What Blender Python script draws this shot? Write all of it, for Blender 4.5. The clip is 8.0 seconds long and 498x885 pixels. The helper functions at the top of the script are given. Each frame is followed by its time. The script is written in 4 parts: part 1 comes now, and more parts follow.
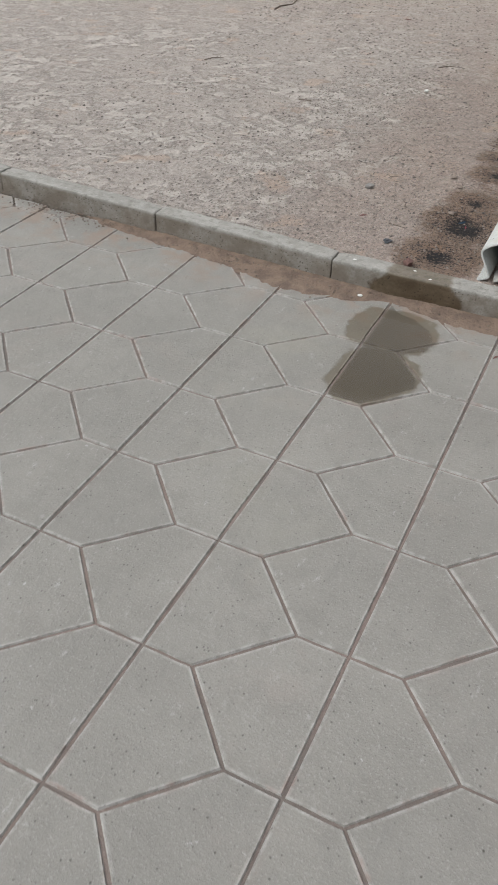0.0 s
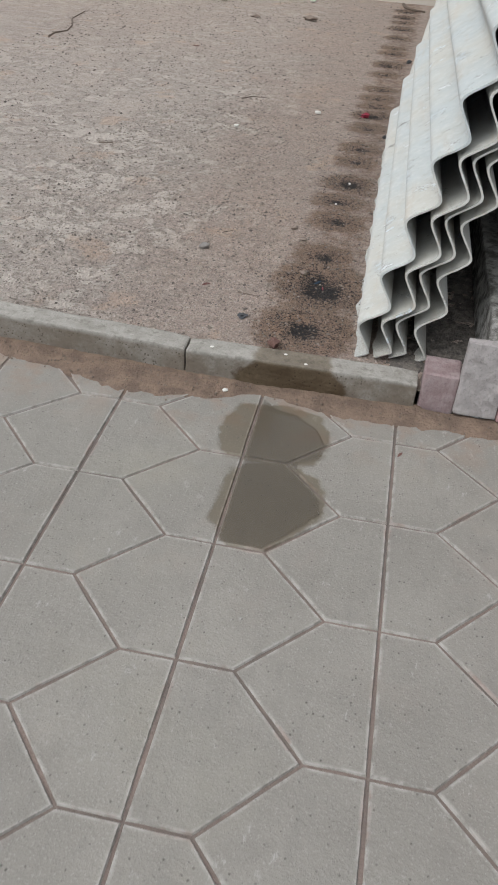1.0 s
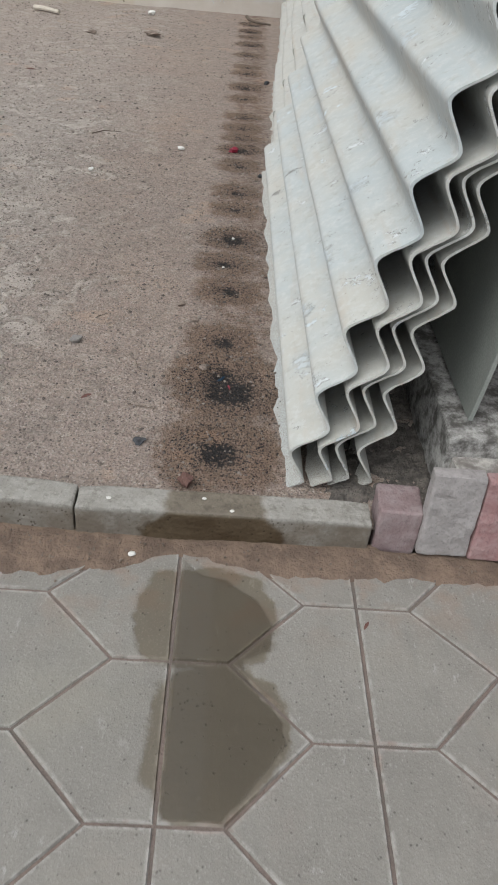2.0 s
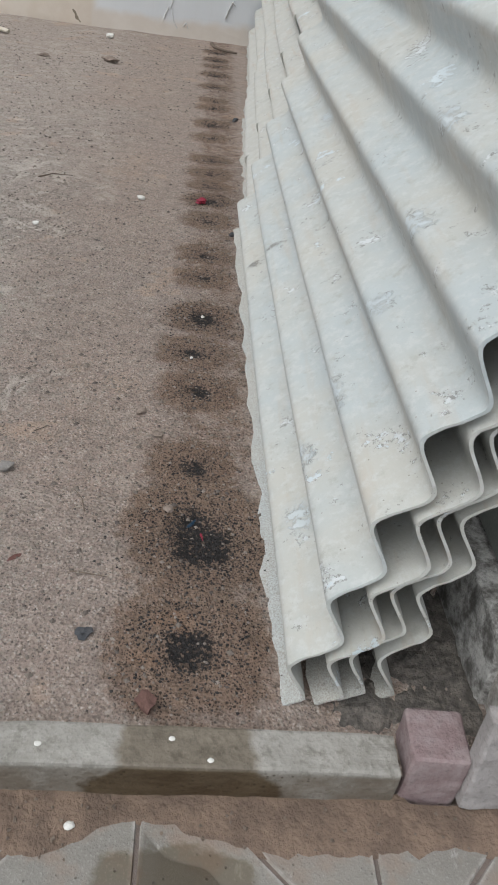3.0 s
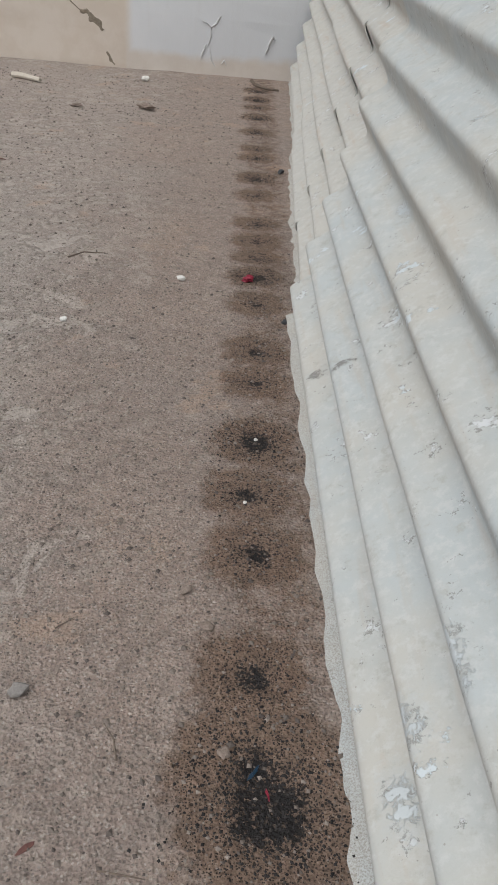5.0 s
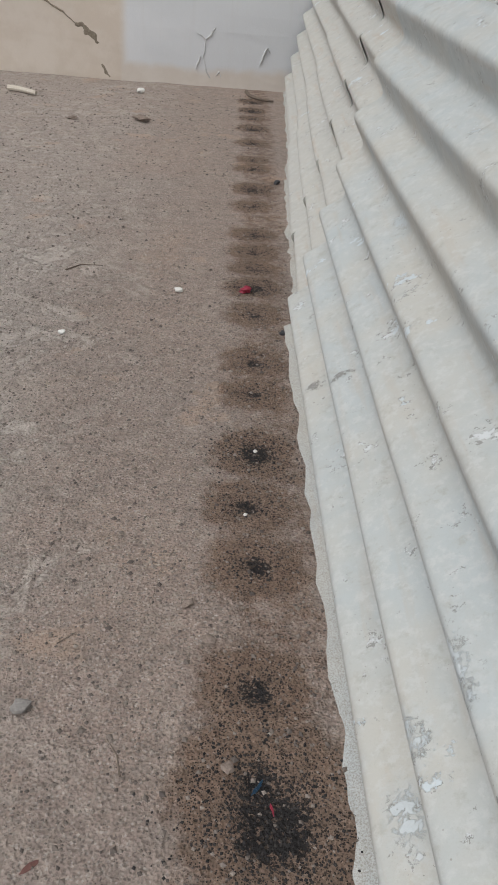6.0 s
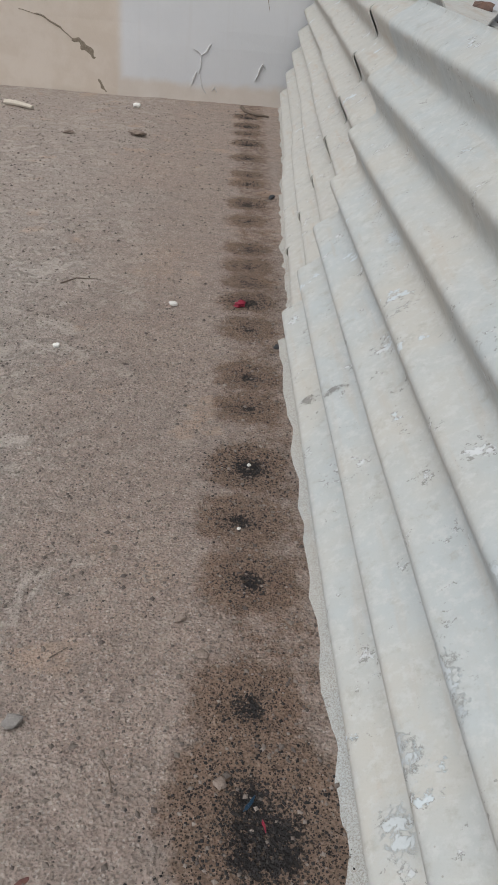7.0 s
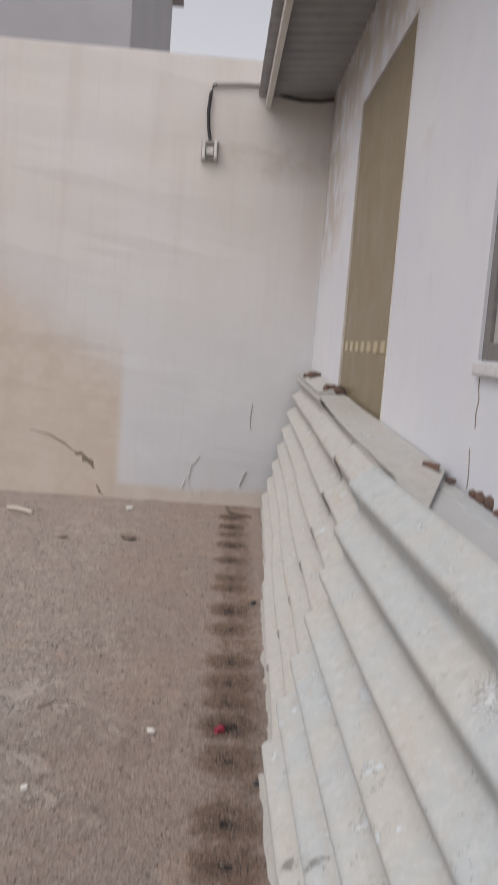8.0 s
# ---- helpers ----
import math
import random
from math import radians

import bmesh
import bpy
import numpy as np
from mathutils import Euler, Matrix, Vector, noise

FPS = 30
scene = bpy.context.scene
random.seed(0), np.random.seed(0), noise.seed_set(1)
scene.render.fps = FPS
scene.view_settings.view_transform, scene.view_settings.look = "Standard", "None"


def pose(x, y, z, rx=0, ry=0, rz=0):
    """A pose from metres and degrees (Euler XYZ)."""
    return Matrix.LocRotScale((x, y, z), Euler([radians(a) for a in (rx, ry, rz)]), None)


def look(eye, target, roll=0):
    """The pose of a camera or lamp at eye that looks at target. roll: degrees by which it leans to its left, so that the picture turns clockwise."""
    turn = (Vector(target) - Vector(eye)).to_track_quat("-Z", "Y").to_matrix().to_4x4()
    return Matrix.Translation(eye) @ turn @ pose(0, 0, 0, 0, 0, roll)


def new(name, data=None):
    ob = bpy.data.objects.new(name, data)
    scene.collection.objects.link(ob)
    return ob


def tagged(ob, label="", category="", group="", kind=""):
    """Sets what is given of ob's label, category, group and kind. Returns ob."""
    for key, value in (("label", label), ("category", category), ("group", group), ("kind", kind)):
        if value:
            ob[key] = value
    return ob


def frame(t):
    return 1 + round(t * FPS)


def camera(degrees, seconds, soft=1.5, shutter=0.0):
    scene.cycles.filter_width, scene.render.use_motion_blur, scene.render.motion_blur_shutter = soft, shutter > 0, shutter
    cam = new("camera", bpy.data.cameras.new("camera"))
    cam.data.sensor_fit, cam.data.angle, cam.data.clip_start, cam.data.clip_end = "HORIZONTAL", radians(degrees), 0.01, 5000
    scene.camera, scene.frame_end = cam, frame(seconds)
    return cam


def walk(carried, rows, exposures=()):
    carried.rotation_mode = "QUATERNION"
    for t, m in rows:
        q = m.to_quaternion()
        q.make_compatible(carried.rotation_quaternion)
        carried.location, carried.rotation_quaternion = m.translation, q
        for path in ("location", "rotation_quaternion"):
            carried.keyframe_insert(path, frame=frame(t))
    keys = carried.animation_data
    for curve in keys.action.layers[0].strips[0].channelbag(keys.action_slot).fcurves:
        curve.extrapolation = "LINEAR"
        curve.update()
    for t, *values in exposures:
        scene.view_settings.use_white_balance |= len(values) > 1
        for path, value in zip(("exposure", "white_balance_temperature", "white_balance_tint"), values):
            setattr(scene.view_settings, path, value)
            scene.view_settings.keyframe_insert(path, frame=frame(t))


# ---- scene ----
cam = camera(35.2, 8.0, soft=0.8, shutter=0.12)
PATH = [
    (0, (-0.184, 0.301, 1.228), (-0.848, 1.703, -0.035), 1.5),
    (0.5, (-0.395, 0.509, 1.214), (-0.792, 2.028, -0.025), 2.1),
    (1, (-0.509, 0.786, 1.171), (-0.746, 2.355, -0.046), 4.1),
    (1.5, (-0.608, 1.05, 1.168), (-0.677, 2.647, -0.033), 5.2),
    (1.7, (-0.657, 1.159, 1.174), (-0.637, 2.758, -0.028), 4.7),
    (2.8, (-0.728, 1.798, 1.156), (-0.516, 3.418, 0.002), 8.8),
    (3, (-0.746, 1.881, 1.152), (-0.533, 3.503, 0.001), 8.8),
    (3.5, (-0.806, 2.066, 1.177), (-0.567, 3.688, 0.032), 7.3),
    (4, (-0.794, 2.249, 1.192), (-0.591, 3.877, 0.047), 6.9),
    (4.5, (-0.78, 2.352, 1.205), (-0.639, 3.988, 0.063), 6.6),
    (5, (-0.783, 2.382, 1.214), (-0.68, 4.025, 0.079), 5.5),
    (6.5, (-0.79, 2.386, 1.224), (-0.679, 4.049, 0.119), 4.9),
    (7, (-0.787, 2.384, 1.229), (-0.667, 4.056, 0.138), 5.4),
    (7.5, (-0.781, 2.389, 1.25), (-0.656, 4.103, 0.227), 5.4),
    (7.6, (-0.786, 2.399, 1.264), (-0.66, 4.161, 0.326), 5.7),
    (7.7, (-0.791, 2.401, 1.308), (-0.666, 4.219, 0.483), 5.7),
    (7.8, (-0.78, 2.414, 1.352), (-0.67, 4.294, 0.68), 5.1),
    (7.9, (-0.781, 2.412, 1.402), (-0.676, 4.353, 0.931), 4.9),
    (8, (-0.766, 2.415, 1.453), (-0.677, 4.398, 1.205), 4.3),
]
EXPOSURES = [(0, 0.66, 6350, 7), (1.0, 0.60, 6400, 8), (1.7, 0.54, 6400, 7), (3.0, 0.47, 6350, 7), (4.5, 0.37, 6450, 9), (5.2, 0.33, 6500, 9), (7.4, 0.31, 6500, 10), (8.0, 0.25, 6700, 15)]
walk(cam, [(t, look(eye, target, roll)) for t, eye, target, roll in PATH], EXPOSURES)

# ---- world, sun, exposure ----
world = bpy.data.worlds.new("sky")
scene.world = world
world.use_nodes = True
wn = world.node_tree
sky = wn.nodes.new("ShaderNodeTexSky")
sky.sky_type = 'NISHITA'
sky.sun_disc = False
sky.sun_elevation = radians(60)
sky.sun_rotation = radians(230)
sky.air_density, sky.dust_density, sky.ozone_density = 1.0, 2.5, 1.0
# a thin white overcast: the clear sky's colour is mostly washed out
veil = wn.nodes.new("ShaderNodeHueSaturation")
veil.inputs["Saturation"].default_value = 0.22
wn.links.new(sky.outputs[0], veil.inputs["Color"])
wn.links.new(veil.outputs[0], wn.nodes["Background"].inputs[0])
wn.nodes["Background"].inputs[1].default_value = 0.15
sun_data = bpy.data.lights.new("sun", 'SUN')
sun_data.energy = 0.72
sun_data.angle = radians(65)
sun_data.color = (1.0, 0.97, 0.93)
sun = new("sun", sun_data)
sun.matrix_world = look((-4.1, -3.4, 9.2), (0, 0, 0))


# ---- node helpers ----
class Mat:
    """A principled material with short calls for its nodes."""

    def __init__(self, name, rough=0.8, spec=0.4, metal=0.0):
        self.m = bpy.data.materials.new(name)
        self.m.use_nodes = True
        self.t = self.m.node_tree
        self.b = self.t.nodes["Principled BSDF"]
        self.b.inputs["Roughness"].default_value = rough
        self.b.inputs["Specular IOR Level"].default_value = spec
        self.b.inputs["Metallic"].default_value = metal
        self.pos = self.t.nodes.new("ShaderNodeNewGeometry").outputs["Position"]

    def put(self, socket, v):
        if isinstance(v, bpy.types.NodeSocket):
            self.t.links.new(v, socket)
        elif isinstance(v, tuple) and len(v) == 3 and socket.type == 'RGBA':
            socket.default_value = (*v, 1)
        else:
            socket.default_value = v

    def local(self):
        self.pos = self.t.nodes.new("ShaderNodeTexCoord").outputs["Object"]
        return self

    def stretch(self, sx, sy, sz):
        n = self.t.nodes.new("ShaderNodeMapping")
        self.put(n.inputs["Vector"], self.pos)
        n.inputs["Scale"].default_value = (sx, sy, sz)
        return n.outputs[0]

    def noise(self, scale, detail=4.0, rough=0.6, vec=None, dist=0.0):
        n = self.t.nodes.new("ShaderNodeTexNoise")
        self.put(n.inputs["Vector"], vec or self.pos)
        n.inputs["Scale"].default_value = scale
        n.inputs["Detail"].default_value = detail
        n.inputs["Roughness"].default_value = rough
        n.inputs["Distortion"].default_value = dist
        return n.outputs["Fac"]

    def cells(self, scale, out="Distance", vec=None):
        n = self.t.nodes.new("ShaderNodeTexVoronoi")
        self.put(n.inputs["Vector"], vec or self.pos)
        n.inputs["Scale"].default_value = scale
        return n.outputs[out]

    def ramp(self, fac, lo, hi, a=0.0, b=1.0):
        n = self.t.nodes.new("ShaderNodeMapRange")
        n.interpolation_type = 'SMOOTHSTEP'
        for k, v in zip((0, 1, 2, 3, 4), (fac, lo, hi, a, b)):
            self.put(n.inputs[k], v)
        return n.outputs[0]

    def op(self, kind, a, b=0.0, c=0.0):
        n = self.t.nodes.new("ShaderNodeMath")
        n.operation = kind
        for k, v in zip((0, 1, 2), (a, b, c)):
            self.put(n.inputs[k], v)
        return n.outputs[0]

    def xyz(self):
        n = self.t.nodes.new("ShaderNodeSeparateXYZ")
        self.put(n.inputs[0], self.pos)
        return n.outputs[0], n.outputs[1], n.outputs[2]

    def mix(self, fac, a, b, kind='MIX'):
        n = self.t.nodes.new("ShaderNodeMix")
        n.data_type = 'RGBA'
        n.blend_type = kind
        for k, v in zip((0, 6, 7), (fac, a, b)):
            self.put(n.inputs[k], v)
        return n.outputs[2]

    def random(self):
        return self.t.nodes.new("ShaderNodeObjectInfo").outputs["Random"]

    def attr(self, name):
        n = self.t.nodes.new("ShaderNodeAttribute")
        n.attribute_name = name
        return n.outputs["Fac"]

    def colour(self, v):
        self.put(self.b.inputs["Base Color"], v)
        return self

    def rough(self, v):
        self.put(self.b.inputs["Roughness"], v)
        return self

    def bump(self, height, strength=0.5, distance=0.002):
        n = self.t.nodes.new("ShaderNodeBump")
        n.inputs["Strength"].default_value = strength
        n.inputs["Distance"].default_value = distance
        self.put(n.inputs["Height"], height)
        prior = self.b.inputs["Normal"]
        if prior.is_linked:
            self.t.links.new(prior.links[0].from_socket, n.inputs["Normal"])
        self.t.links.new(n.outputs[0], prior)
        return self


def simple(name, c1, c2, scale=8.0, rough=0.8, bump=0.3, dist=0.002, metal=0.0, fine=180.0):
    """A surface that varies between two colours at a broad and a fine scale."""
    q = Mat(name, rough, metal=metal)
    big, small = q.noise(scale), q.noise(fine, 3)
    q.colour(q.mix(q.ramp(small, 0.3, 0.7, 0.0, 0.35), q.mix(q.ramp(big, 0.35, 0.65), c1, c2), tuple(0.6 * v for v in c1)))
    q.rough(q.ramp(big, 0.3, 0.7, max(rough - 0.1, 0.05), min(rough + 0.1, 1)))
    q.bump(small, bump, dist)
    return q.m


# ---- materials ----
def pavement_material():
    q = Mat("paver_concrete", 0.8, 0.35)
    x, y, z = q.xyz()
    big, mid, fine = q.noise(2.2, 5), q.noise(14, 5), q.noise(240, 3)
    c = q.mix(q.ramp(big, 0.35, 0.68), (0.220, 0.208, 0.187), (0.256, 0.242, 0.218))
    c = q.mix(q.ramp(mid, 0.45, 0.75, 0.0, 0.45), c, (0.185, 0.172, 0.155))
    c = q.mix(q.ramp(fine, 0.52, 0.75, 0.0, 0.6), c, (0.35, 0.338, 0.32))
    streak = q.noise(30, 4, 0.65, q.stretch(1, 0.25, 1))
    c = q.mix(q.ramp(streak, 0.5, 0.75, 0.0, 0.45), c, (0.195, 0.185, 0.17))
    c = q.mix(q.op('MULTIPLY', q.ramp(q.noise(26, 6, 0.75), 0.66, 0.7), 0.8), c, (0.42, 0.41, 0.395))
    c = q.mix(q.ramp(q.random(), 0.0, 1.0, 0.0, 0.14), c, (0.165, 0.158, 0.147))
    # pits and dark grit, scuffs of cement
    pit = q.op('MULTIPLY', q.ramp(q.cells(70), 0.06, 0.2, 0.75, 0.0), q.ramp(q.noise(23, 6, 0.75), 0.44, 0.56))
    c = q.mix(pit, c, (0.095, 0.087, 0.078))
    scuff = q.op('MULTIPLY', q.ramp(q.noise(48, 6, 0.75, q.stretch(1, 0.45, 1)), 0.58, 0.68), q.ramp(q.noise(5.5, 4), 0.44, 0.6))
    c = q.mix(q.op('MULTIPLY', scuff, 0.65), c, (0.37, 0.36, 0.34))
    # worn arris, paler also to paint its lit-edge highlight, with dust caught along it
    edge = q.attr("arris")
    c = q.mix(q.op('MULTIPLY', edge, q.ramp(q.noise(31, 5, 0.7), 0.40, 0.58, 0.05, 0.75)), c, (0.40, 0.385, 0.36))
    c = q.mix(q.op('MULTIPLY', edge, q.ramp(q.noise(8, 5, 0.7), 0.52, 0.66, 0.0, 0.7)), c, (0.27, 0.20, 0.175))
    # reddish sand carried on from the kerb
    sand = q.op('MULTIPLY', q.ramp(y, 2.2, 2.55), q.ramp(q.noise(9, 5), 0.45, 0.62))
    c = q.mix(q.op('MULTIPLY', sand, 0.7), c, (0.25, 0.185, 0.145))
    # pink sand rubbed in, and faint yellow stains
    c = q.mix(q.ramp(q.noise(3.4, 6, 0.7), 0.53, 0.72, 0.0, 0.4), c, (0.27, 0.235, 0.21))
    c = q.mix(q.ramp(q.noise(1.7, 4), 0.54, 0.7, 0.0, 0.3), c, (0.25, 0.24, 0.195))
    # damp round the puddle
    wob = q.op('MULTIPLY', q.op('SUBTRACT', q.noise(16, 4), 0.5), 0.10)
    def lobe(cx, cy, rx, ry):
        dx = q.op('DIVIDE', q.op('SUBTRACT', x, cx), rx)
        dy = q.op('DIVIDE', q.op('SUBTRACT', y, cy), ry)
        return q.op('POWER', q.op('ADD', q.op('POWER', q.op('ABSOLUTE', dx), 3.0), q.op('POWER', q.op('ABSOLUTE', dy), 3.0)), 0.333)
    d = q.op('MINIMUM', lobe(-0.650, 2.085, 0.120, 0.148), lobe(-0.683, 2.345, 0.136, 0.125))
    slope = q.op('SUBTRACT', q.op('MULTIPLY', q.op('ADD', x, 0.59), 0.79), q.op('MULTIPLY', q.op('SUBTRACT', y, 2.005), 0.61))
    d = q.op('MAXIMUM', d, q.op('ADD', 0.9, q.op('MULTIPLY', slope, 9.0)))
    wet = q.ramp(q.op('ADD', d, q.op('MULTIPLY', wob, 5.0)), 0.93, 1.05, 1.0, 0.0)
    c = q.mix(wet, c, q.mix(1.0, c, (0.60, 0.55, 0.47), 'MULTIPLY'))
    q.colour(c)
    q.rough(q.mix(wet, (0.8, 0.8, 0.8), (0.5, 0.5, 0.5)))
    dry = q.op('SUBTRACT', 1.0, q.op('MULTIPLY', wet, 0.85))
    q.bump(q.op('MULTIPLY', fine, dry), 0.6, 0.002).bump(q.op('MULTIPLY', q.noise(75, 4, 0.7), dry), 0.6, 0.004)
    q.bump(q.op('SUBTRACT', 1.0, pit), 0.6, 0.003).bump(mid, 0.35, 0.006)
    return q.m


def court_material():
    q = Mat("court_earth", 0.92, 0.25)
    big, mid = q.noise(1.3, 6), q.noise(7, 6, 0.65)
    x, y, z = q.xyz()
    c = q.mix(q.ramp(big, 0.36, 0.66), (0.368, 0.288, 0.246), (0.347, 0.283, 0.249))
    c = q.mix(q.ramp(mid, 0.48, 0.7, 0.0, 0.6), c, (0.42, 0.338, 0.285))
    c = q.mix(q.ramp(q.noise(3.6, 5), 0.56, 0.72, 0.0, 0.45), c, (0.47, 0.345, 0.26))
    # dried crust: thin plates over looser grit
    plates = q.noise(10, 8, 0.68, None, 0.6)
    loose_area = q.ramp(q.noise(1.9, 5), 0.36, 0.56)
    trodden = q.op('ADD', x, q.op('MULTIPLY', q.op('SUBTRACT', q.noise(2.3, 4), 0.5), 0.9))
    loose_area = q.op('MULTIPLY', loose_area, q.op('MULTIPLY', q.ramp(trodden, -1.35, -0.95, 1.0, 0.12), q.ramp(y, 4.8, 6.2, 1.0, 0.5)))
    c = q.mix(q.op('MULTIPLY', q.ramp(trodden, -1.6, -1.0, 0.72, 0.0), q.ramp(y, 5.0, 7.0, 1.0, 0.6)), c, (0.475, 0.432, 0.392))
    crust = q.op('MULTIPLY', q.ramp(plates, 0.49, 0.535), loose_area)
    rim = q.op('MULTIPLY', q.op('MULTIPLY', q.ramp(plates, 0.462, 0.485), q.ramp(plates, 0.49, 0.505, 1.0, 0.0)), loose_area)
    c = q.mix(q.op('MULTIPLY', crust, 0.62), c, (0.59, 0.54, 0.49))
    # the dark rim paints the thin shadow at each plate's edge
    c = q.mix(q.op('MULTIPLY', rim, 0.5), c, (0.21, 0.175, 0.15))
    # grains, each its own tone, at two sizes
    def grains(scale):
        n = q.t.nodes.new("ShaderNodeTexVoronoi")
        q.put(n.inputs["Vector"], q.pos)
        n.inputs["Scale"].default_value = scale
        sep = q.t.nodes.new("ShaderNodeSeparateColor")
        q.t.links.new(n.outputs["Color"], sep.inputs[0])
        return n.outputs["Distance"], sep.outputs[0], sep.outputs[1]
    d1, g1, h1 = grains(230.0)
    d2, g2, h2 = grains(150.0)
    open_grit = q.op('SUBTRACT', 1.0, q.op('MULTIPLY', crust, 0.6))
    # clods: relief shading put into the colour, humps lightened, gaps between them darkened
    clod = q.noise(52, 6, 0.72)
    c = q.mix(q.op('MULTIPLY', open_grit, q.ramp(clod, 0.36, 0.48, 0.4, 0.0)), c, (0.21, 0.18, 0.162))
    c = q.mix(q.ramp(clod, 0.52, 0.64, 0.0, 0.5), c, (0.51, 0.44, 0.388))
    c = q.mix(q.op('MULTIPLY', open_grit, q.ramp(g1, 0.6, 0.95, 0.0, 0.35)), c, (0.16, 0.137, 0.122))
    c = q.mix(q.op('MULTIPLY', open_grit, q.ramp(h1, 0.8, 1.0, 0.0, 0.4)), c, (0.62, 0.57, 0.52))
    core = q.op('MULTIPLY', q.ramp(d2, 0.28, 0.46, 1.0, 0.0), open_grit)
    c = q.mix(q.op('MULTIPLY', core, q.ramp(g2, 0.60, 0.85, 0.0, 0.58)), c, (0.115, 0.10, 0.092))
    c = q.mix(q.op('MULTIPLY', core, q.ramp(h2, 0.84, 0.96, 0.0, 0.55)), c, (0.62, 0.56, 0.51))
    c = q.mix(q.ramp(q.noise(19, 6, 0.7), 0.50, 0.62, 0.0, 0.42), c, (0.245, 0.207, 0.18))
    c = q.mix(q.ramp(q.noise(15, 6, 0.75), 0.54, 0.66, 0.0, 0.4), c, (0.50, 0.43, 0.38))
    c = q.mix(q.ramp(q.noise(4.6, 5, 0.6), 0.6, 0.68, 0.0, 0.4), c, (0.50, 0.36, 0.27))
    # water stains, and black grit that the drops have washed free
    wet, pit = q.attr("wet"), q.attr("pit")
    wetn = q.ramp(q.op('ADD', wet, q.op('MULTIPLY', q.op('SUBTRACT', q.noise(24, 6, 0.7), 0.5), 0.8)), 0.26, 0.58)
    c = q.mix(wetn, c, q.mix(1.0, c, (0.65, 0.56, 0.49), 'MULTIPLY'))
    speck = q.op('MULTIPLY', wetn, q.ramp(q.cells(230), 0.25, 0.42, 0.95, 0.0))
    speck = q.op('MULTIPLY', speck, q.ramp(q.noise(45, 4, 0.7), 0.39, 0.5))
    coarse = q.op('MULTIPLY', wetn, q.op('MULTIPLY', q.ramp(d2, 0.3, 0.5, 1.0, 0.0), q.ramp(h2, 0.0, 0.2, 0.9, 0.0)))
    speck = q.op('MAXIMUM', speck, coarse)
    c = q.mix(speck, c, (0.03, 0.024, 0.02))
    pitn = q.ramp(q.op('ADD', pit, q.op('MULTIPLY', q.op('SUBTRACT', q.noise(85, 6, 0.75), 0.5), 2.4)), 0.34, 0.66)
    c = q.mix(q.op('MULTIPLY', pitn, q.ramp(g2, 0.1, 0.3, 0.35, 1.0)), c, (0.022, 0.02, 0.02))
    q.colour(c)
    q.rough(q.mix(wetn, (0.95, 0.95, 0.95), (0.8, 0.8, 0.8)))
    q.bump(crust, 1.0, 0.016).bump(q.noise(26, 6, 0.7), 0.7, 0.014).bump(clod, 0.8, 0.010).bump(d2, 0.7, 0.005)
    return q.m


def kerb_material():
    q = Mat("kerb_concrete", 0.85, 0.3)
    x, y, z = q.xyz()
    mid, fine = q.noise(18, 6), q.noise(190, 3)
    c = q.mix(q.ramp(mid, 0.36, 0.66), (0.25, 0.238, 0.215), (0.325, 0.31, 0.284))
    c = q.mix(q.ramp(fine, 0.5, 0.75, 0.0, 0.5), c, (0.15, 0.142, 0.128))
    c = q.mix(q.ramp(q.noise(34, 6, 0.7), 0.50, 0.66, 0.0, 0.55), c, (0.135, 0.127, 0.108))
    c = q.mix(q.ramp(q.noise(70, 5, 0.75), 0.55, 0.68, 0.0, 0.5), c, (0.40, 0.385, 0.355))
    low = q.ramp(z, 0.066, 0.082, 1.0, 0.0)
    pits = q.op('MULTIPLY', low, q.ramp(q.cells(95), 0.16, 0.3, 0.95, 0.0))
    c = q.mix(q.op('MULTIPLY', pits, q.ramp(q.noise(19, 5), 0.42, 0.54)), c, (0.03, 0.026, 0.022))
    # front face mixed darker by height: its shade painted in along with splashed dirt
    c = q.mix(q.op('MULTIPLY', low, q.ramp(q.noise(7, 6, 0.7), 0.36, 0.6, 0.4, 0.85)), c, (0.125, 0.10, 0.075))
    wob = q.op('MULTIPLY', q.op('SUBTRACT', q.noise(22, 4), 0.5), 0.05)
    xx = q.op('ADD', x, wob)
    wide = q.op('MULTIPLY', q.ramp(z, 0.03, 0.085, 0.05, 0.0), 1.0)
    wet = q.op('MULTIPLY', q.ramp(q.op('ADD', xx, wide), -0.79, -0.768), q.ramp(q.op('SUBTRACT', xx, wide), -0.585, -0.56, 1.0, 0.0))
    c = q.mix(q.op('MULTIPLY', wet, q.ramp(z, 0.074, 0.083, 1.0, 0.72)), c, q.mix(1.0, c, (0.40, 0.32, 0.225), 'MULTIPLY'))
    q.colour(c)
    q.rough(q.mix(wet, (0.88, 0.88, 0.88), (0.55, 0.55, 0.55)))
    q.bump(fine, 0.5, 0.002).bump(q.cells(95), 0.5, 0.003).bump(q.noise(40, 6, 0.7), 0.25, 0.003)
    return q.m


SPALLS = ((3.04, 0.305, 0.05, 0.025), (3.00, 0.195, 0.06, 0.022), (3.05, 0.445, 0.09, 0.03), (2.95, 0.425, 0.03, 0.02), (3.08, 0.605, 0.05, 0.03),
          (3.09, 0.745, 0.06, 0.035), (3.17, 0.89, 0.07, 0.03), (2.87, 0.81, 0.03, 0.02), (4.15, 0.664, 0.07, 0.025), (4.55, 0.72, 0.05, 0.02))
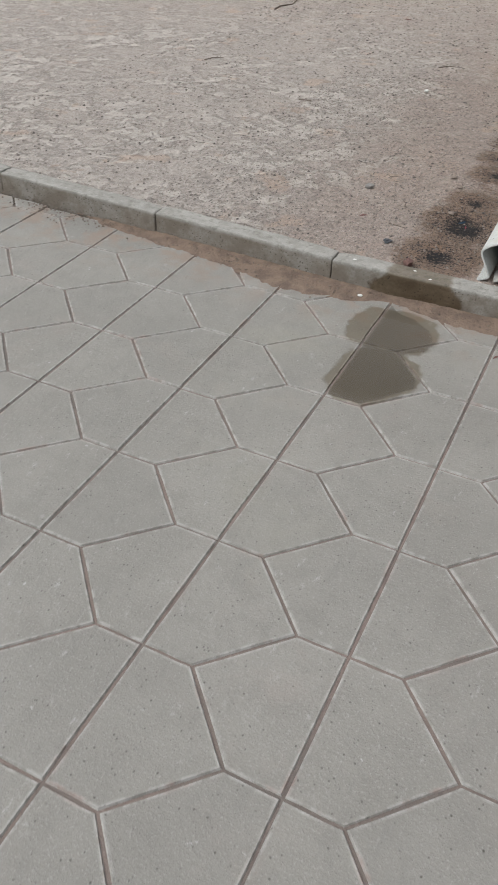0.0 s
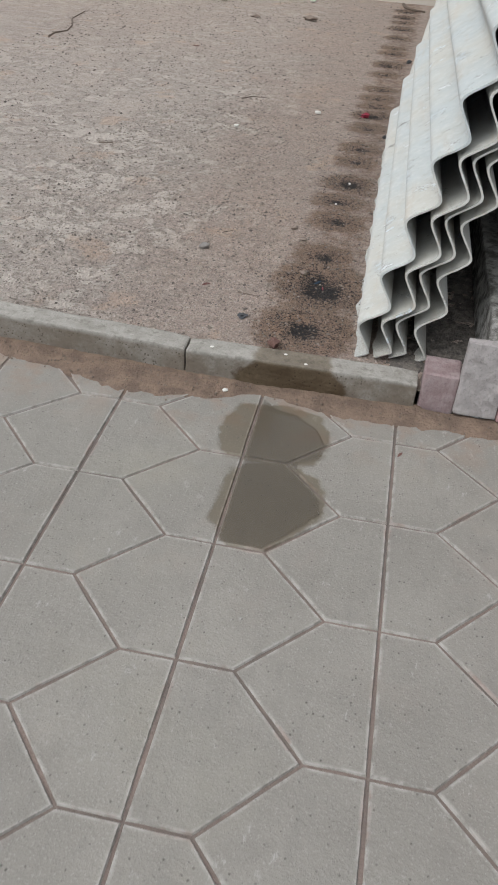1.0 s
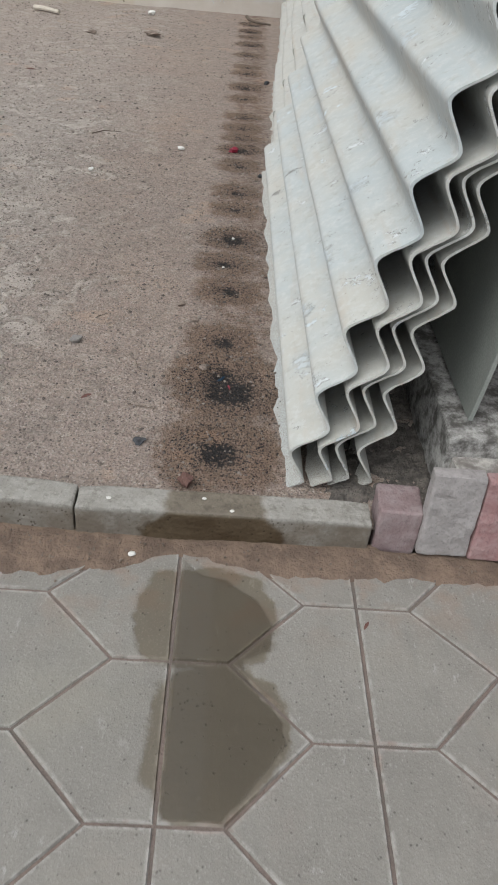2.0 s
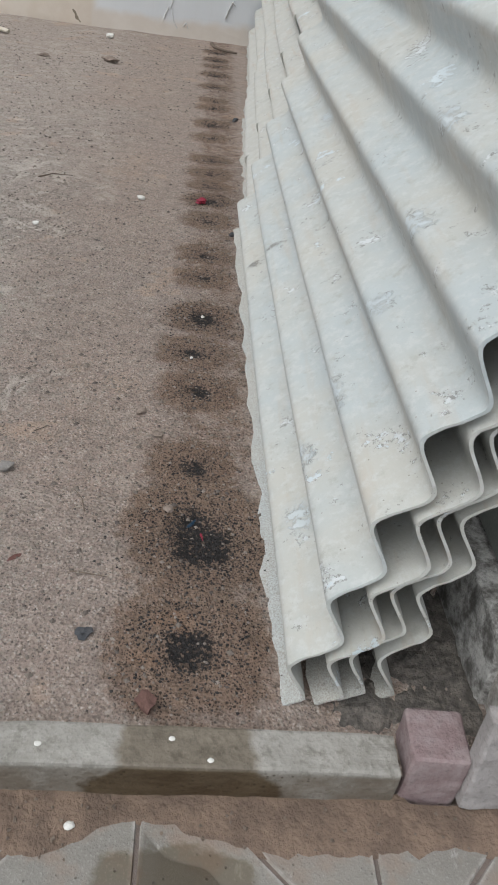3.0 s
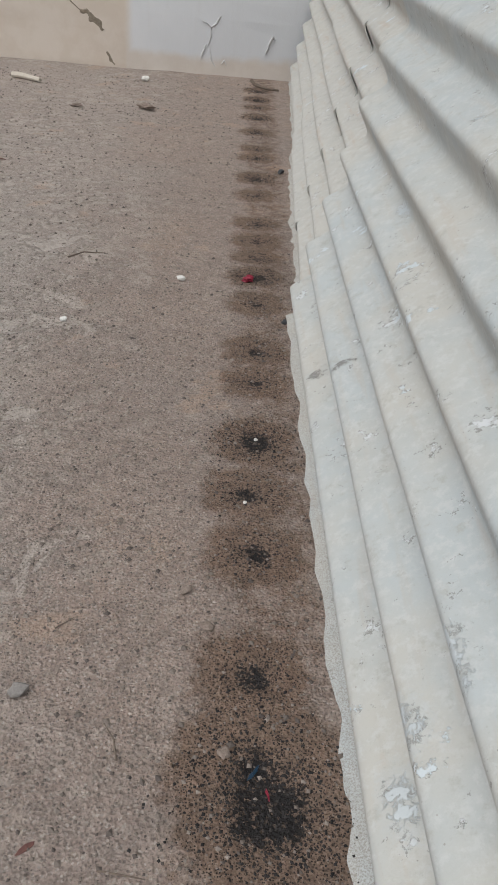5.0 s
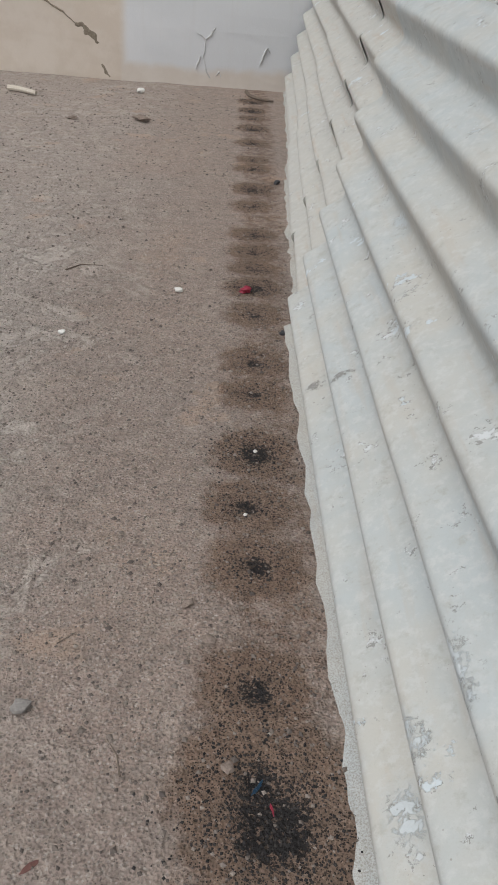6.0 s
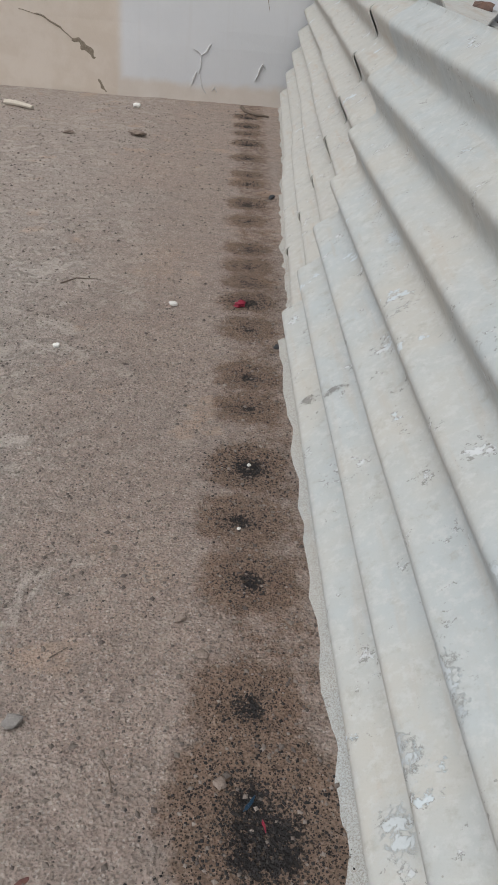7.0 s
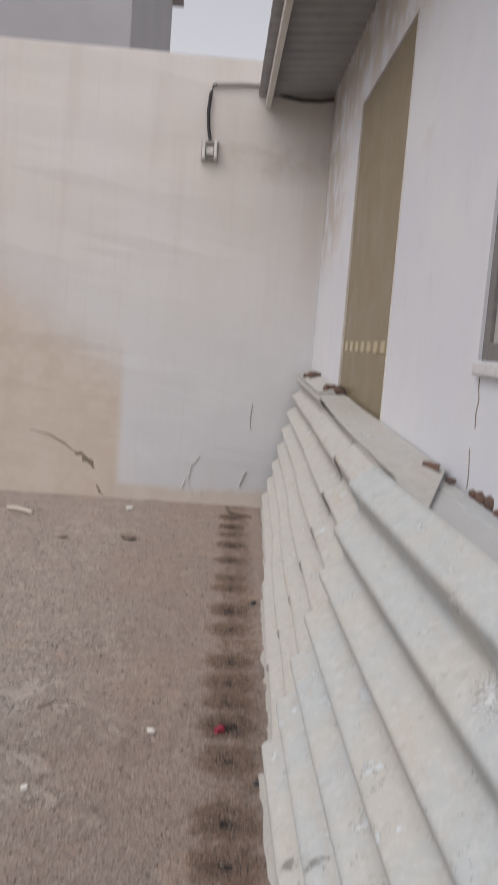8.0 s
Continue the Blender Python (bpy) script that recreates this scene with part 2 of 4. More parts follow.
SCRAPES = ((4.39, 0.163, 0.05, 0.022), (4.19, 0.195, 0.035, 0.022), (4.14, 0.235, 0.022, 0.018), (4.00, 0.335, 0.022, 0.03), (4.02, 0.45, 0.03, 0.014), (3.95, 0.376, 0.016, 0.016))


def sheet_material(name, warm):
    q = Mat(name, 0.72, 0.35)
    big, mid, fine = q.noise(2.3, 5), q.noise(13, 5), q.noise(210, 3)
    streak = q.noise(5, 5, 0.6, q.stretch(6, 0.6, 6))
    aged = (0.50, 0.492, 0.46) if warm > 0.6 else (0.475, 0.51, 0.515)
    c = q.mix(q.ramp(big, 0.38, 0.66), aged, (0.52, 0.51, 0.47))
    c = q.mix(q.ramp(streak, 0.52, 0.72, 0.0, warm), c, (0.49, 0.43, 0.365))
    c = q.mix(q.ramp(mid, 0.5, 0.72, 0.0, 0.35), c, (0.43, 0.45, 0.445))
    c = q.mix(q.ramp(fine, 0.55, 0.8, 0.0, 0.3), c, (0.37, 0.365, 0.34))
    c = q.mix(q.ramp(q.noise(38, 6, 0.75), 0.48, 0.64, 0.0, 0.55), c, (0.585, 0.595, 0.58))
    c = q.mix(q.ramp(q.noise(21, 6, 0.75), 0.54, 0.68, 0.0, 0.55), c, (0.40, 0.39, 0.355))
    # chips and spatter
    chip = q.op('MULTIPLY', q.ramp(q.noise(11, 6, 0.72), 0.615, 0.645), q.ramp(q.noise(70, 3), 0.42, 0.5))
    c = q.mix(chip, c, (0.64, 0.66, 0.665))
    flake = q.op('MULTIPLY', q.ramp(q.noise(5.5, 8, 0.7), 0.635, 0.65), q.ramp(q.noise(45, 4, 0.7), 0.40, 0.47))
    c = q.mix(flake, c, (0.60, 0.655, 0.68))
    chip = q.op('MAXIMUM', chip, flake)
    edge = q.op('MULTIPLY', q.ramp(q.noise(11, 6, 0.72), 0.588, 0.615), q.op('SUBTRACT', 1.0, chip))
    c = q.mix(q.op('MULTIPLY', edge, q.ramp(q.noise(120, 2), 0.5, 0.56, 0.0, 0.75)), c, (0.22, 0.21, 0.195))
    x, y, z = q.xyz()
    if warm < 0.6:
        # knocks on the outer sheet: pale spalled patches, each with a broken dark rim, and grey scrapes
        wob = q.op('MULTIPLY', q.op('SUBTRACT', q.noise(60, 7, 0.8, None, 0.5), 0.5), 4.6)
        def patches(spots):
            near = None
            for cy, cz, ry, rz in spots:
                e = q.op('ADD', q.op('POWER', q.op('ABSOLUTE', q.op('DIVIDE', q.op('SUBTRACT', y, cy), ry)), 2.0),
                         q.op('POWER', q.op('ABSOLUTE', q.op('DIVIDE', q.op('SUBTRACT', z, cz), rz)), 2.0))
                near = e if near is None else q.op('MINIMUM', near, e)
            return q.op('ADD', near, wob)
        d = patches(SPALLS)
        spall = q.ramp(d, 0.05, 0.3, 0.75, 0.0)
        rim = q.op('MULTIPLY', q.ramp(d, 0.15, 0.35), q.ramp(d, 0.45, 0.65, 1.0, 0.0))
        c = q.mix(q.ramp(d, 0.6, 1.6, 0.35, 0.0), c, (0.50, 0.54, 0.55))
        c = q.mix(spall, c, (0.585, 0.635, 0.66))
        c = q.mix(q.op('MULTIPLY', rim, q.ramp(q.noise(33, 4, 0.7), 0.52, 0.6, 0.0, 0.7)), c, (0.24, 0.235, 0.22))
        scrape = q.ramp(patches(SCRAPES), -0.05, 0.3, 0.8, 0.0)
        c = q.mix(scrape, c, (0.235, 0.225, 0.21))
        chip = q.op('MAXIMUM', chip, q.op('MAXIMUM', spall, scrape))
    dots = q.op('MULTIPLY', q.ramp(q.cells(48), 0.05, 0.09, 0.7, 0.0), q.ramp(q.noise(3.1), 0.5, 0.62))
    c = q.mix(dots, c, (0.25, 0.225, 0.19))
    # splashed earth at the foot
    foot = q.op('MULTIPLY', q.ramp(q.op('ADD', z, q.op('MULTIPLY', mid, 0.03)), 0.085, 0.135, 1.0, 0.0), 0.75)
    c = q.mix(q.op('MULTIPLY', foot, q.ramp(q.noise(340, 4, 0.7), 0.38, 0.66)), c, (0.27, 0.24, 0.205))
    c = q.mix(1.0, c, (0.905, 0.915, 0.92), 'MULTIPLY')
    q.colour(c)
    q.rough(q.ramp(mid, 0.3, 0.7, 0.62, 0.82))
    q.bump(fine, 0.35, 0.0015).bump(chip, 0.7, 0.002).bump(q.noise(38, 6, 0.75), 0.35, 0.003).bump(mid, 0.25, 0.005)
    return q.m


def wall_material():
    """Painted plaster: cream and lilac-white coats, a bare buff patch, a bare foot."""
    q = Mat("wall_plaster", 0.85, 0.25)
    x, y, z = q.xyz()
    big, mid, fine = q.noise(0.9, 5), q.noise(6, 5), q.noise(120, 4)
    wob = q.op('MULTIPLY', q.op('SUBTRACT', q.noise(3, 5), 0.5), 0.25)
    c = q.mix(q.ramp(z, 0.6, 3.0), (0.585, 0.602, 0.622), (0.67, 0.638, 0.60))
    c = q.mix(q.ramp(big, 0.4, 0.65, 0.0, 0.5), c, (0.675, 0.68, 0.69))
    drip = q.noise(4, 5, 0.6, q.stretch(7, 1, 0.35))
    c = q.mix(q.ramp(drip, 0.52, 0.75, 0.0, 0.12), c, (0.50, 0.48, 0.46))
    # the bare patch is highest far from the house
    rise = q.op('ADD', q.op('ADD', z, wob), q.op('MULTIPLY', q.op('ADD', x, 1.56), 0.55))
    bare = q.op('MULTIPLY', q.ramp(q.op('ADD', x, q.op('MULTIPLY', wob, 0.12)), -1.62, -1.53, 1.0, 0.0),
                q.ramp(rise, 0.85, 1.55, 1.0, 0.0))
    bare = q.op('MAXIMUM', bare, q.op('MULTIPLY', q.ramp(q.op('ADD', z, q.op('MULTIPLY', wob, 0.5)), 0.14, 0.22, 0.8, 0.0), 1.0))
    c = q.mix(bare, c, q.mix(q.ramp(mid, 0.35, 0.65), (0.56, 0.49, 0.42), (0.60, 0.535, 0.47)))
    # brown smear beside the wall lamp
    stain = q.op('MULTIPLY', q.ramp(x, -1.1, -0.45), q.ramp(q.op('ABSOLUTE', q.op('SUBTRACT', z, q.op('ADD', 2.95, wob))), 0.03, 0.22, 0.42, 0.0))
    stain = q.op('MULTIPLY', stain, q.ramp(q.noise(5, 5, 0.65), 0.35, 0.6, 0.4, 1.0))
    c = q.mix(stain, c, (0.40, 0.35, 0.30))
    run = q.op('MULTIPLY', q.ramp(q.noise(1.1, 3, 0.5, q.stretch(4, 1, 0.35)), 0.5, 0.75, 0.0, 0.22), q.ramp(z, 1.2, 2.6))
    c = q.mix(run, c, (0.52, 0.44, 0.37))
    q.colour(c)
    q.bump(fine, 0.35, 0.002).bump(mid, 0.3, 0.01)
    return q.m


def house_material():
    q = Mat("house_paint", 0.7, 0.3)
    x, y, z = q.xyz()
    mid, fine = q.noise(5, 5), q.noise(110, 4)
    c = q.mix(q.ramp(q.noise(1.1, 5), 0.38, 0.66), (0.625, 0.645, 0.69), (0.675, 0.685, 0.705))
    c = q.mix(q.ramp(mid, 0.55, 0.75, 0.0, 0.25), c, (0.52, 0.49, 0.46))
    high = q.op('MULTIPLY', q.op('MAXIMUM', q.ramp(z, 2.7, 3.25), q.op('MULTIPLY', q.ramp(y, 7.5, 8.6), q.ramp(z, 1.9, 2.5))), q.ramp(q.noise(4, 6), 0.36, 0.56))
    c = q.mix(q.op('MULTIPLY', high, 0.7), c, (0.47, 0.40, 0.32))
    q.colour(c)
    q.bump(fine, 0.25, 0.0015).bump(mid, 0.25, 0.008)
    return q.m


def split_face(name, c1, c2):
    q = Mat(name, 0.85, 0.3)
    q.local()
    a, b = q.noise(22, 6, 0.7), q.noise(130, 4)
    c = q.mix(q.ramp(a, 0.36, 0.64), c1, c2)
    c = q.mix(q.ramp(b, 0.5, 0.75, 0.0, 0.5), c, tuple(0.5 * v for v in c1))
    q.colour(c)
    q.bump(a, 0.7, 0.012).bump(b, 0.5, 0.003)
    return q.m


M_PAVER = pavement_material()
M_COURT = court_material()
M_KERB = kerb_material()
M_SHEET = sheet_material("fibre_cement", 0.4)
M_SHEET_OLD = sheet_material("fibre_cement_aged", 0.85)
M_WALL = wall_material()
M_HOUSE = house_material()
M_JOINT = simple("joint_sand", (0.222, 0.172, 0.150), (0.150, 0.130, 0.117), 4, 0.95, 0.9, 0.004)
M_SAND = simple("red_sand", (0.205, 0.145, 0.108), (0.13, 0.094, 0.073), 18, 0.95, 1.0, 0.008, fine=110.0)
M_PINK = split_face("pink_concrete", (0.235, 0.17, 0.172), (0.29, 0.235, 0.235))
M_GREYFACE = split_face("grey_split_concrete", (0.29, 0.272, 0.265), (0.36, 0.335, 0.33))
M_REDFACE = split_face("red_split_concrete", (0.31, 0.175, 0.175), (0.37, 0.25, 0.245))
M_MORTAR = split_face("old_mortar", (0.52, 0.50, 0.47), (0.22, 0.20, 0.185))
M_PLINTH = split_face("plinth_render", (0.12, 0.113, 0.104), (0.50, 0.49, 0.47))
M_COVER = simple("smooth_board", (0.44, 0.455, 0.455), (0.50, 0.51, 0.51), 5, 0.7, 0.2)
M_PANEL = simple("flat_board", (0.25, 0.265, 0.245), (0.31, 0.325, 0.30), 5, 0.7, 0.2)
M_SPOIL = simple("shaded_dark_soil", (0.075, 0.069, 0.062), (0.19, 0.168, 0.15), 40, 0.95, 0.9, 0.006)
M_MAROON = simple("maroon_paint", (0.15, 0.03, 0.035), (0.20, 0.05, 0.05), 9, 0.6, 0.2)
M_DOOR = simple("brown_door_paint", (0.235, 0.19, 0.115), (0.27, 0.22, 0.14), 2.5, 0.45, 0.1)
M_SLOT = simple("vent_slot_buff", (0.46, 0.40, 0.26), (0.52, 0.46, 0.32), 30, 0.6, 0.1)
M_FRAME = simple("grey_window_frame", (0.16, 0.155, 0.15), (0.21, 0.205, 0.20), 20, 0.5, 0.1)
M_CASE = simple("pale_window_sash", (0.42, 0.41, 0.39), (0.48, 0.47, 0.45), 20, 0.5, 0.1)
M_ROOF = simple("roof_sheet_grey", (0.31, 0.31, 0.32), (0.37, 0.37, 0.37), 4, 0.6, 0.1)
M_FASCIA = simple("fascia_paint", (0.60, 0.575, 0.53), (0.66, 0.64, 0.60), 9, 0.6, 0.2)
M_BLACK = simple("black_cable", (0.02, 0.02, 0.022), (0.035, 0.035, 0.035), 40, 0.5, 0.1)
M_CONDUIT = simple("grey_conduit", (0.36, 0.34, 0.32), (0.42, 0.40, 0.38), 30, 0.6, 0.1)
M_LAMP = simple("pale_plastic", (0.68, 0.67, 0.64), (0.74, 0.73, 0.70), 30, 0.5, 0.1)
M_BRICK = simple("broken_brick", (0.17, 0.10, 0.075), (0.10, 0.075, 0.065), 22, 0.9, 0.7, 0.004)
M_EARTHPLAIN = simple("dry_earth", (0.28, 0.235, 0.20), (0.24, 0.21, 0.185), 3, 0.95, 0.6, 0.006)
M_SHED = simple("distant_sheeting", (0.42, 0.415, 0.44), (0.47, 0.465, 0.49), 0.7, 0.8, 0.1)
M_WHITE = simple("white_stone", (0.74, 0.73, 0.70), (0.66, 0.65, 0.61), 60, 0.7, 0.3)
M_STONE = simple("grey_stone", (0.19, 0.18, 0.17), (0.27, 0.25, 0.235), 40, 0.85, 0.5)
M_CLOD = simple("earth_clod", (0.20, 0.158, 0.132), (0.29, 0.235, 0.20), 60, 0.95, 0.8, 0.004)
M_DARK = simple("dark_stone", (0.045, 0.048, 0.055), (0.075, 0.075, 0.08), 50, 0.7, 0.5)
M_RUST = simple("red_stone", (0.115, 0.06, 0.05), (0.16, 0.09, 0.075), 50, 0.85, 0.5)
M_RED = simple("red_plastic", (0.30, 0.02, 0.05), (0.22, 0.015, 0.035), 60, 0.45, 0.2)
M_BLUE = simple("blue_plastic", (0.02, 0.06, 0.11), (0.015, 0.045, 0.085), 60, 0.45, 0.2)
M_LEAF = simple("dry_leaf", (0.11, 0.045, 0.04), (0.15, 0.07, 0.055), 40, 0.7, 0.3)
M_TWIG = simple("dry_twig", (0.13, 0.10, 0.08), (0.19, 0.15, 0.12), 60, 0.9, 0.4)
M_WOOD = simple("bleached_wood", (0.52, 0.47, 0.40), (0.60, 0.55, 0.48), 60, 0.8, 0.4)
M_CRACK = simple("exposed_render", (0.21, 0.175, 0.135), (0.29, 0.25, 0.195), 60, 0.95, 0.8, 0.004)
M_FLAKE = simple("paint_flake", (0.63, 0.635, 0.64), (0.56, 0.56, 0.555), 40, 0.7, 0.3)


def water_material():
    q = Mat("puddle_water")
    t = q.t
    t.nodes.remove(q.b)
    clear, shine = t.nodes.new("ShaderNodeBsdfTransparent"), t.nodes.new("ShaderNodeBsdfGlossy")
    clear.inputs["Color"].default_value = (1, 0.995, 0.985, 1)
    shine.inputs["Roughness"].default_value = 0.04
    ripple = t.nodes.new("ShaderNodeBump")
    ripple.inputs["Strength"].default_value = 0.03
    ripple.inputs["Distance"].default_value = 0.001
    t.links.new(q.noise(14, 2), ripple.inputs["Height"])
    t.links.new(ripple.outputs[0], shine.inputs["Normal"])
    fres = t.nodes.new("ShaderNodeFresnel")
    fres.inputs["IOR"].default_value = 1.4
    both = t.nodes.new("ShaderNodeMixShader")
    t.links.new(fres.outputs[0], both.inputs[0])
    t.links.new(clear.outputs[0], both.inputs[1])
    t.links.new(shine.outputs[0], both.inputs[2])
    t.links.new(both.outputs[0], t.nodes["Material Output"].inputs[0])
    return q.m


def glass_material():
    q = Mat("window_glass", 0.05, 0.5)
    q.colour((0.06, 0.065, 0.07))
    q.b.inputs["Transmission Weight"].default_value = 0.6
    return q.m


M_WATER = water_material()
M_GLASS = glass_material()


# ---- mesh helpers ----
def mesh_of(name, verts, faces, material, smooth=False):
    me = bpy.data.meshes.new(name)
    me.from_pydata([tuple(v) for v in verts], [], faces)
    me.materials.append(material)
    if smooth:
        me.shade_smooth()
    me.update()
    return me


def part(name, bm, material, parent=None, label=""):
    """A bmesh as one mesh object, under a thing or a part."""
    me = bpy.data.meshes.new(name)
    bmesh.ops.recalc_face_normals(bm, faces=bm.faces)
    bm.to_mesh(me)
    bm.free()
    me.materials.append(material)
    ob = new(name, me)
    ob.parent = parent
    if label:
        ob["label"] = label
    return ob


def empty(name, x=0, y=0, z=0):
    ob = new(name)
    ob.location = (x, y, z)
    ob.empty_display_size = 0.05
    return ob


def box_bm(x0, x1, y0, y1, z0, z1, bevel=0.0, segments=2, cuts=0, rough=0.0, scale=14.0):
    bm = bmesh.new()
    bmesh.ops.create_cube(bm, size=1)
    for v in bm.verts:
        v.co = Vector((x0 + (v.co.x + 0.5) * (x1 - x0), y0 + (v.co.y + 0.5) * (y1 - y0), z0 + (v.co.z + 0.5) * (z1 - z0)))
    if bevel:
        bmesh.ops.bevel(bm, geom=bm.edges[:], offset=bevel, segments=segments, affect='EDGES', profile=0.6)
    if cuts:
        bmesh.ops.subdivide_edges(bm, edges=bm.edges[:], cuts=cuts, use_grid_fill=True)
    if rough:
        bm.normal_update()
        for v in bm.verts:
            v.co += v.normal * rough * noise.noise(v.co * scale) + Vector((1, 1, 1)) * 0.25 * rough * noise.noise(v.co * scale * 3)
    return bm


def tube_bm(points, radius, sides=8, taper=1.0):
    bm = bmesh.new()
    rings = []
    n = len(points)
    for i, p in enumerate(points):
        p = Vector(p)
        d = (Vector(points[min(i + 1, n - 1)]) - Vector(points[max(i - 1, 0)])).normalized()
        up = Vector((0, 0, 1)) if abs(d.z) < 0.9 else Vector((1, 0, 0))
        a = d.cross(up).normalized()
        b = d.cross(a)
        r = radius * (1 + (taper - 1) * i / max(n - 1, 1))
        rings.append([bm.verts.new(p + r * (a * math.cos(2 * math.pi * k / sides) + b * math.sin(2 * math.pi * k / sides))) for k in range(sides)])
    for r0, r1 in zip(rings, rings[1:]):
        for k in range(sides):
            bm.faces.new((r0[k], r0[(k + 1) % sides], r1[(k + 1) % sides], r1[k]))
    bm.faces.new(rings[0][::-1])
    bm.faces.new(rings[-1])
    return bm


def lump_bm(rx, ry, rz, seed, sub=2, rough=0.35):
    """An uneven broken stone."""
    bm = bmesh.new()
    bmesh.ops.create_icosphere(bm, subdivisions=sub, radius=1)
    for v in bm.verts:
        k = 1 + rough * noise.noise(v.co * 1.3 + Vector((seed * 7.1, seed * 3.3, 0))) + 0.4 * rough * noise.noise(v.co * 3.1 + Vector((seed, 0, 5)))
        v.co = Vector((v.co.x * rx, v.co.y * ry, v.co.z * rz)) * k
    return bm


# ---- ground, court, pavement base ----
COURT_Z = 0.057
WALL_Y = 9.10
HOUSE_X = 0.02
DRIPS = [(-0.672, 2.79, 0.055, 1.0), (-0.655, 3.06, 0.07, 1.15), (-0.672, 3.13, 0.04, 0.9), (-0.676, 3.31, 0.035, 0.85), (-0.666, 3.635, 0.035, 0.85), (-0.684, 3.84, 0.035, 0.8),
         (-0.66, 4.06, 0.06, 0.85), (-0.655, 4.37, 0.03, 0.7), (-0.65, 4.56, 0.035, 0.75), (-0.645, 4.91, 0.03, 0.7), (-0.64, 5.14, 0.05, 0.75),
         (-0.635, 5.34, 0.03, 0.6), (-0.632, 5.52, 0.03, 0.65), (-0.628, 5.73, 0.035, 0.65), (-0.622, 6.13, 0.03, 0.6), (-0.617, 6.41, 0.045, 0.75),
         (-0.61, 6.79, 0.03, 0.65), (-0.606, 6.97, 0.03, 0.6), (-0.6, 7.36, 0.04, 0.7), (-0.593, 7.75, 0.05, 0.8), (-0.587, 8.05, 0.03, 0.6),
         (-0.583, 8.3, 0.045, 0.8), (-0.576, 8.62, 0.05, 0.8)]


def kerb_front(x):
    return 2.545 + max(0.0, -0.96 - x) * 0.058


def court_height(x, y):
    p = Vector((x, y, 0))
    z = COURT_Z + 0.006 * noise.noise(p * 1.7) + 0.004 * noise.noise(p * 6) + 0.0022 * noise.noise(p * 23) + 0.0013 * noise.noise(p * 51)
    for cx, cy, r, k in DRIPS:
        d2 = ((x - cx) ** 2 + (y - cy) ** 2) / (r * r)
        if d2 < 9:
            z -= 0.010 * k * math.exp(-d2)
            z += 0.003 * k * math.exp(-(math.sqrt(d2) - 1.8) ** 2 * 3)
    return z


def build_court():
    xs = np.concatenate([np.arange(-12, -2.4, 0.16), np.arange(-2.4, -1.3, 0.035), np.arange(-1.3, -0.1, 0.014), np.arange(-0.1, HOUSE_X + 0.3, 0.05)])
    ys = np.concatenate([np.arange(2.56, 5.3, 0.016), np.arange(5.3, WALL_Y + 0.12, 0.03)])
    verts, wets, pits = [], [], []
    for y in ys:
        for x in xs:
            yy = y
            if y < 2.9:
                yy = y + (kerb_front(x) - 2.545) * (2.9 - y) / 0.34
            verts.append((x, yy, court_height(x, yy)))
            w = p = 0.0
            for cx, cy, r, k in DRIPS:
                dx, dy = x - cx, yy - cy
                if abs(dx) < 0.5 and abs(dy) < 0.5:
                    big = (0.15 if cy < 3.2 else 0.115)
                    w = max(w, (0.45 + 0.5 * k) * math.exp(-(abs(dx / big) ** 2.6 + abs(dy / big) ** 2.2) * 0.8))
                    p = max(p, 1.15 * k * math.exp(-(dx * dx + dy * dy) / (r * r) * 1.3))
            w = max(w, 0.43 * math.exp(-abs((x + 0.635 - 0.016 * (yy - 3)) / 0.13) ** 4))
            wets.append(w)
            pits.append(p)
    nx = len(xs)
    faces = [(j * nx + i, j * nx + i + 1, (j + 1) * nx + i + 1, (j + 1) * nx + i) for j in range(len(ys) - 1) for i in range(nx - 1)]
    me = mesh_of("court", verts, faces, M_COURT, True)
    for key, vals in (("wet", wets), ("pit", pits)):
        me.attributes.new(key, 'FLOAT', 'POINT').data.foreach_set("value", vals)
    ob = new("court_ground", me)
    return tagged(ob, "bare gritty earth court with a row of dark drip stains", "ground", kind="structure")


build_court()
tagged(part("ground", box_bm(-400, 400, -400, 400, -0.4, -0.03), M_EARTHPLAIN), "dry bare earth reaching away past the walls", "ground", kind="structure")


# ---- kerb ----
def build_kerb():
    kerb = tagged(empty("kerb", -1.5, 2.58, 0), "worn grey concrete kerb with one damp block", "kerb", kind="structure")
    joints = [-0.345, -0.966, -1.665, -2.405, -3.10, -3.80, -4.50, -5.2]
    for k, (b, a) in enumerate(zip(joints, joints[1:])):
        bm = box_bm(a + 0.0015, b - 0.0015, 0, 0.072, -0.06, 0.084, 0.006, 2, 11, 0.0022, 19)
        for v in bm.verts:
            # a chipped arris near each end
            e = min(v.co.x - a, b - v.co.x)
            if e < 0.02 and v.co.z > 0.06:
                v.co.z -= 0.004 * (1 + noise.noise(v.co * 60))
            v.co.y += kerb_front(v.co.x) + 0.002 * (k % 2)
            v.co.z += 0.0015 * math.sin(k * 2.3)
        ob = part("kerb_block", bm, M_KERB, kerb)
        ob.matrix_parent_inverse = Matrix.Translation((-kerb.location))
    return kerb


build_kerb()

# ---- corrugated sheets ----
PITCH, DEPTH, LEAN_SLOPE = 0.1495, 0.056, 0.243


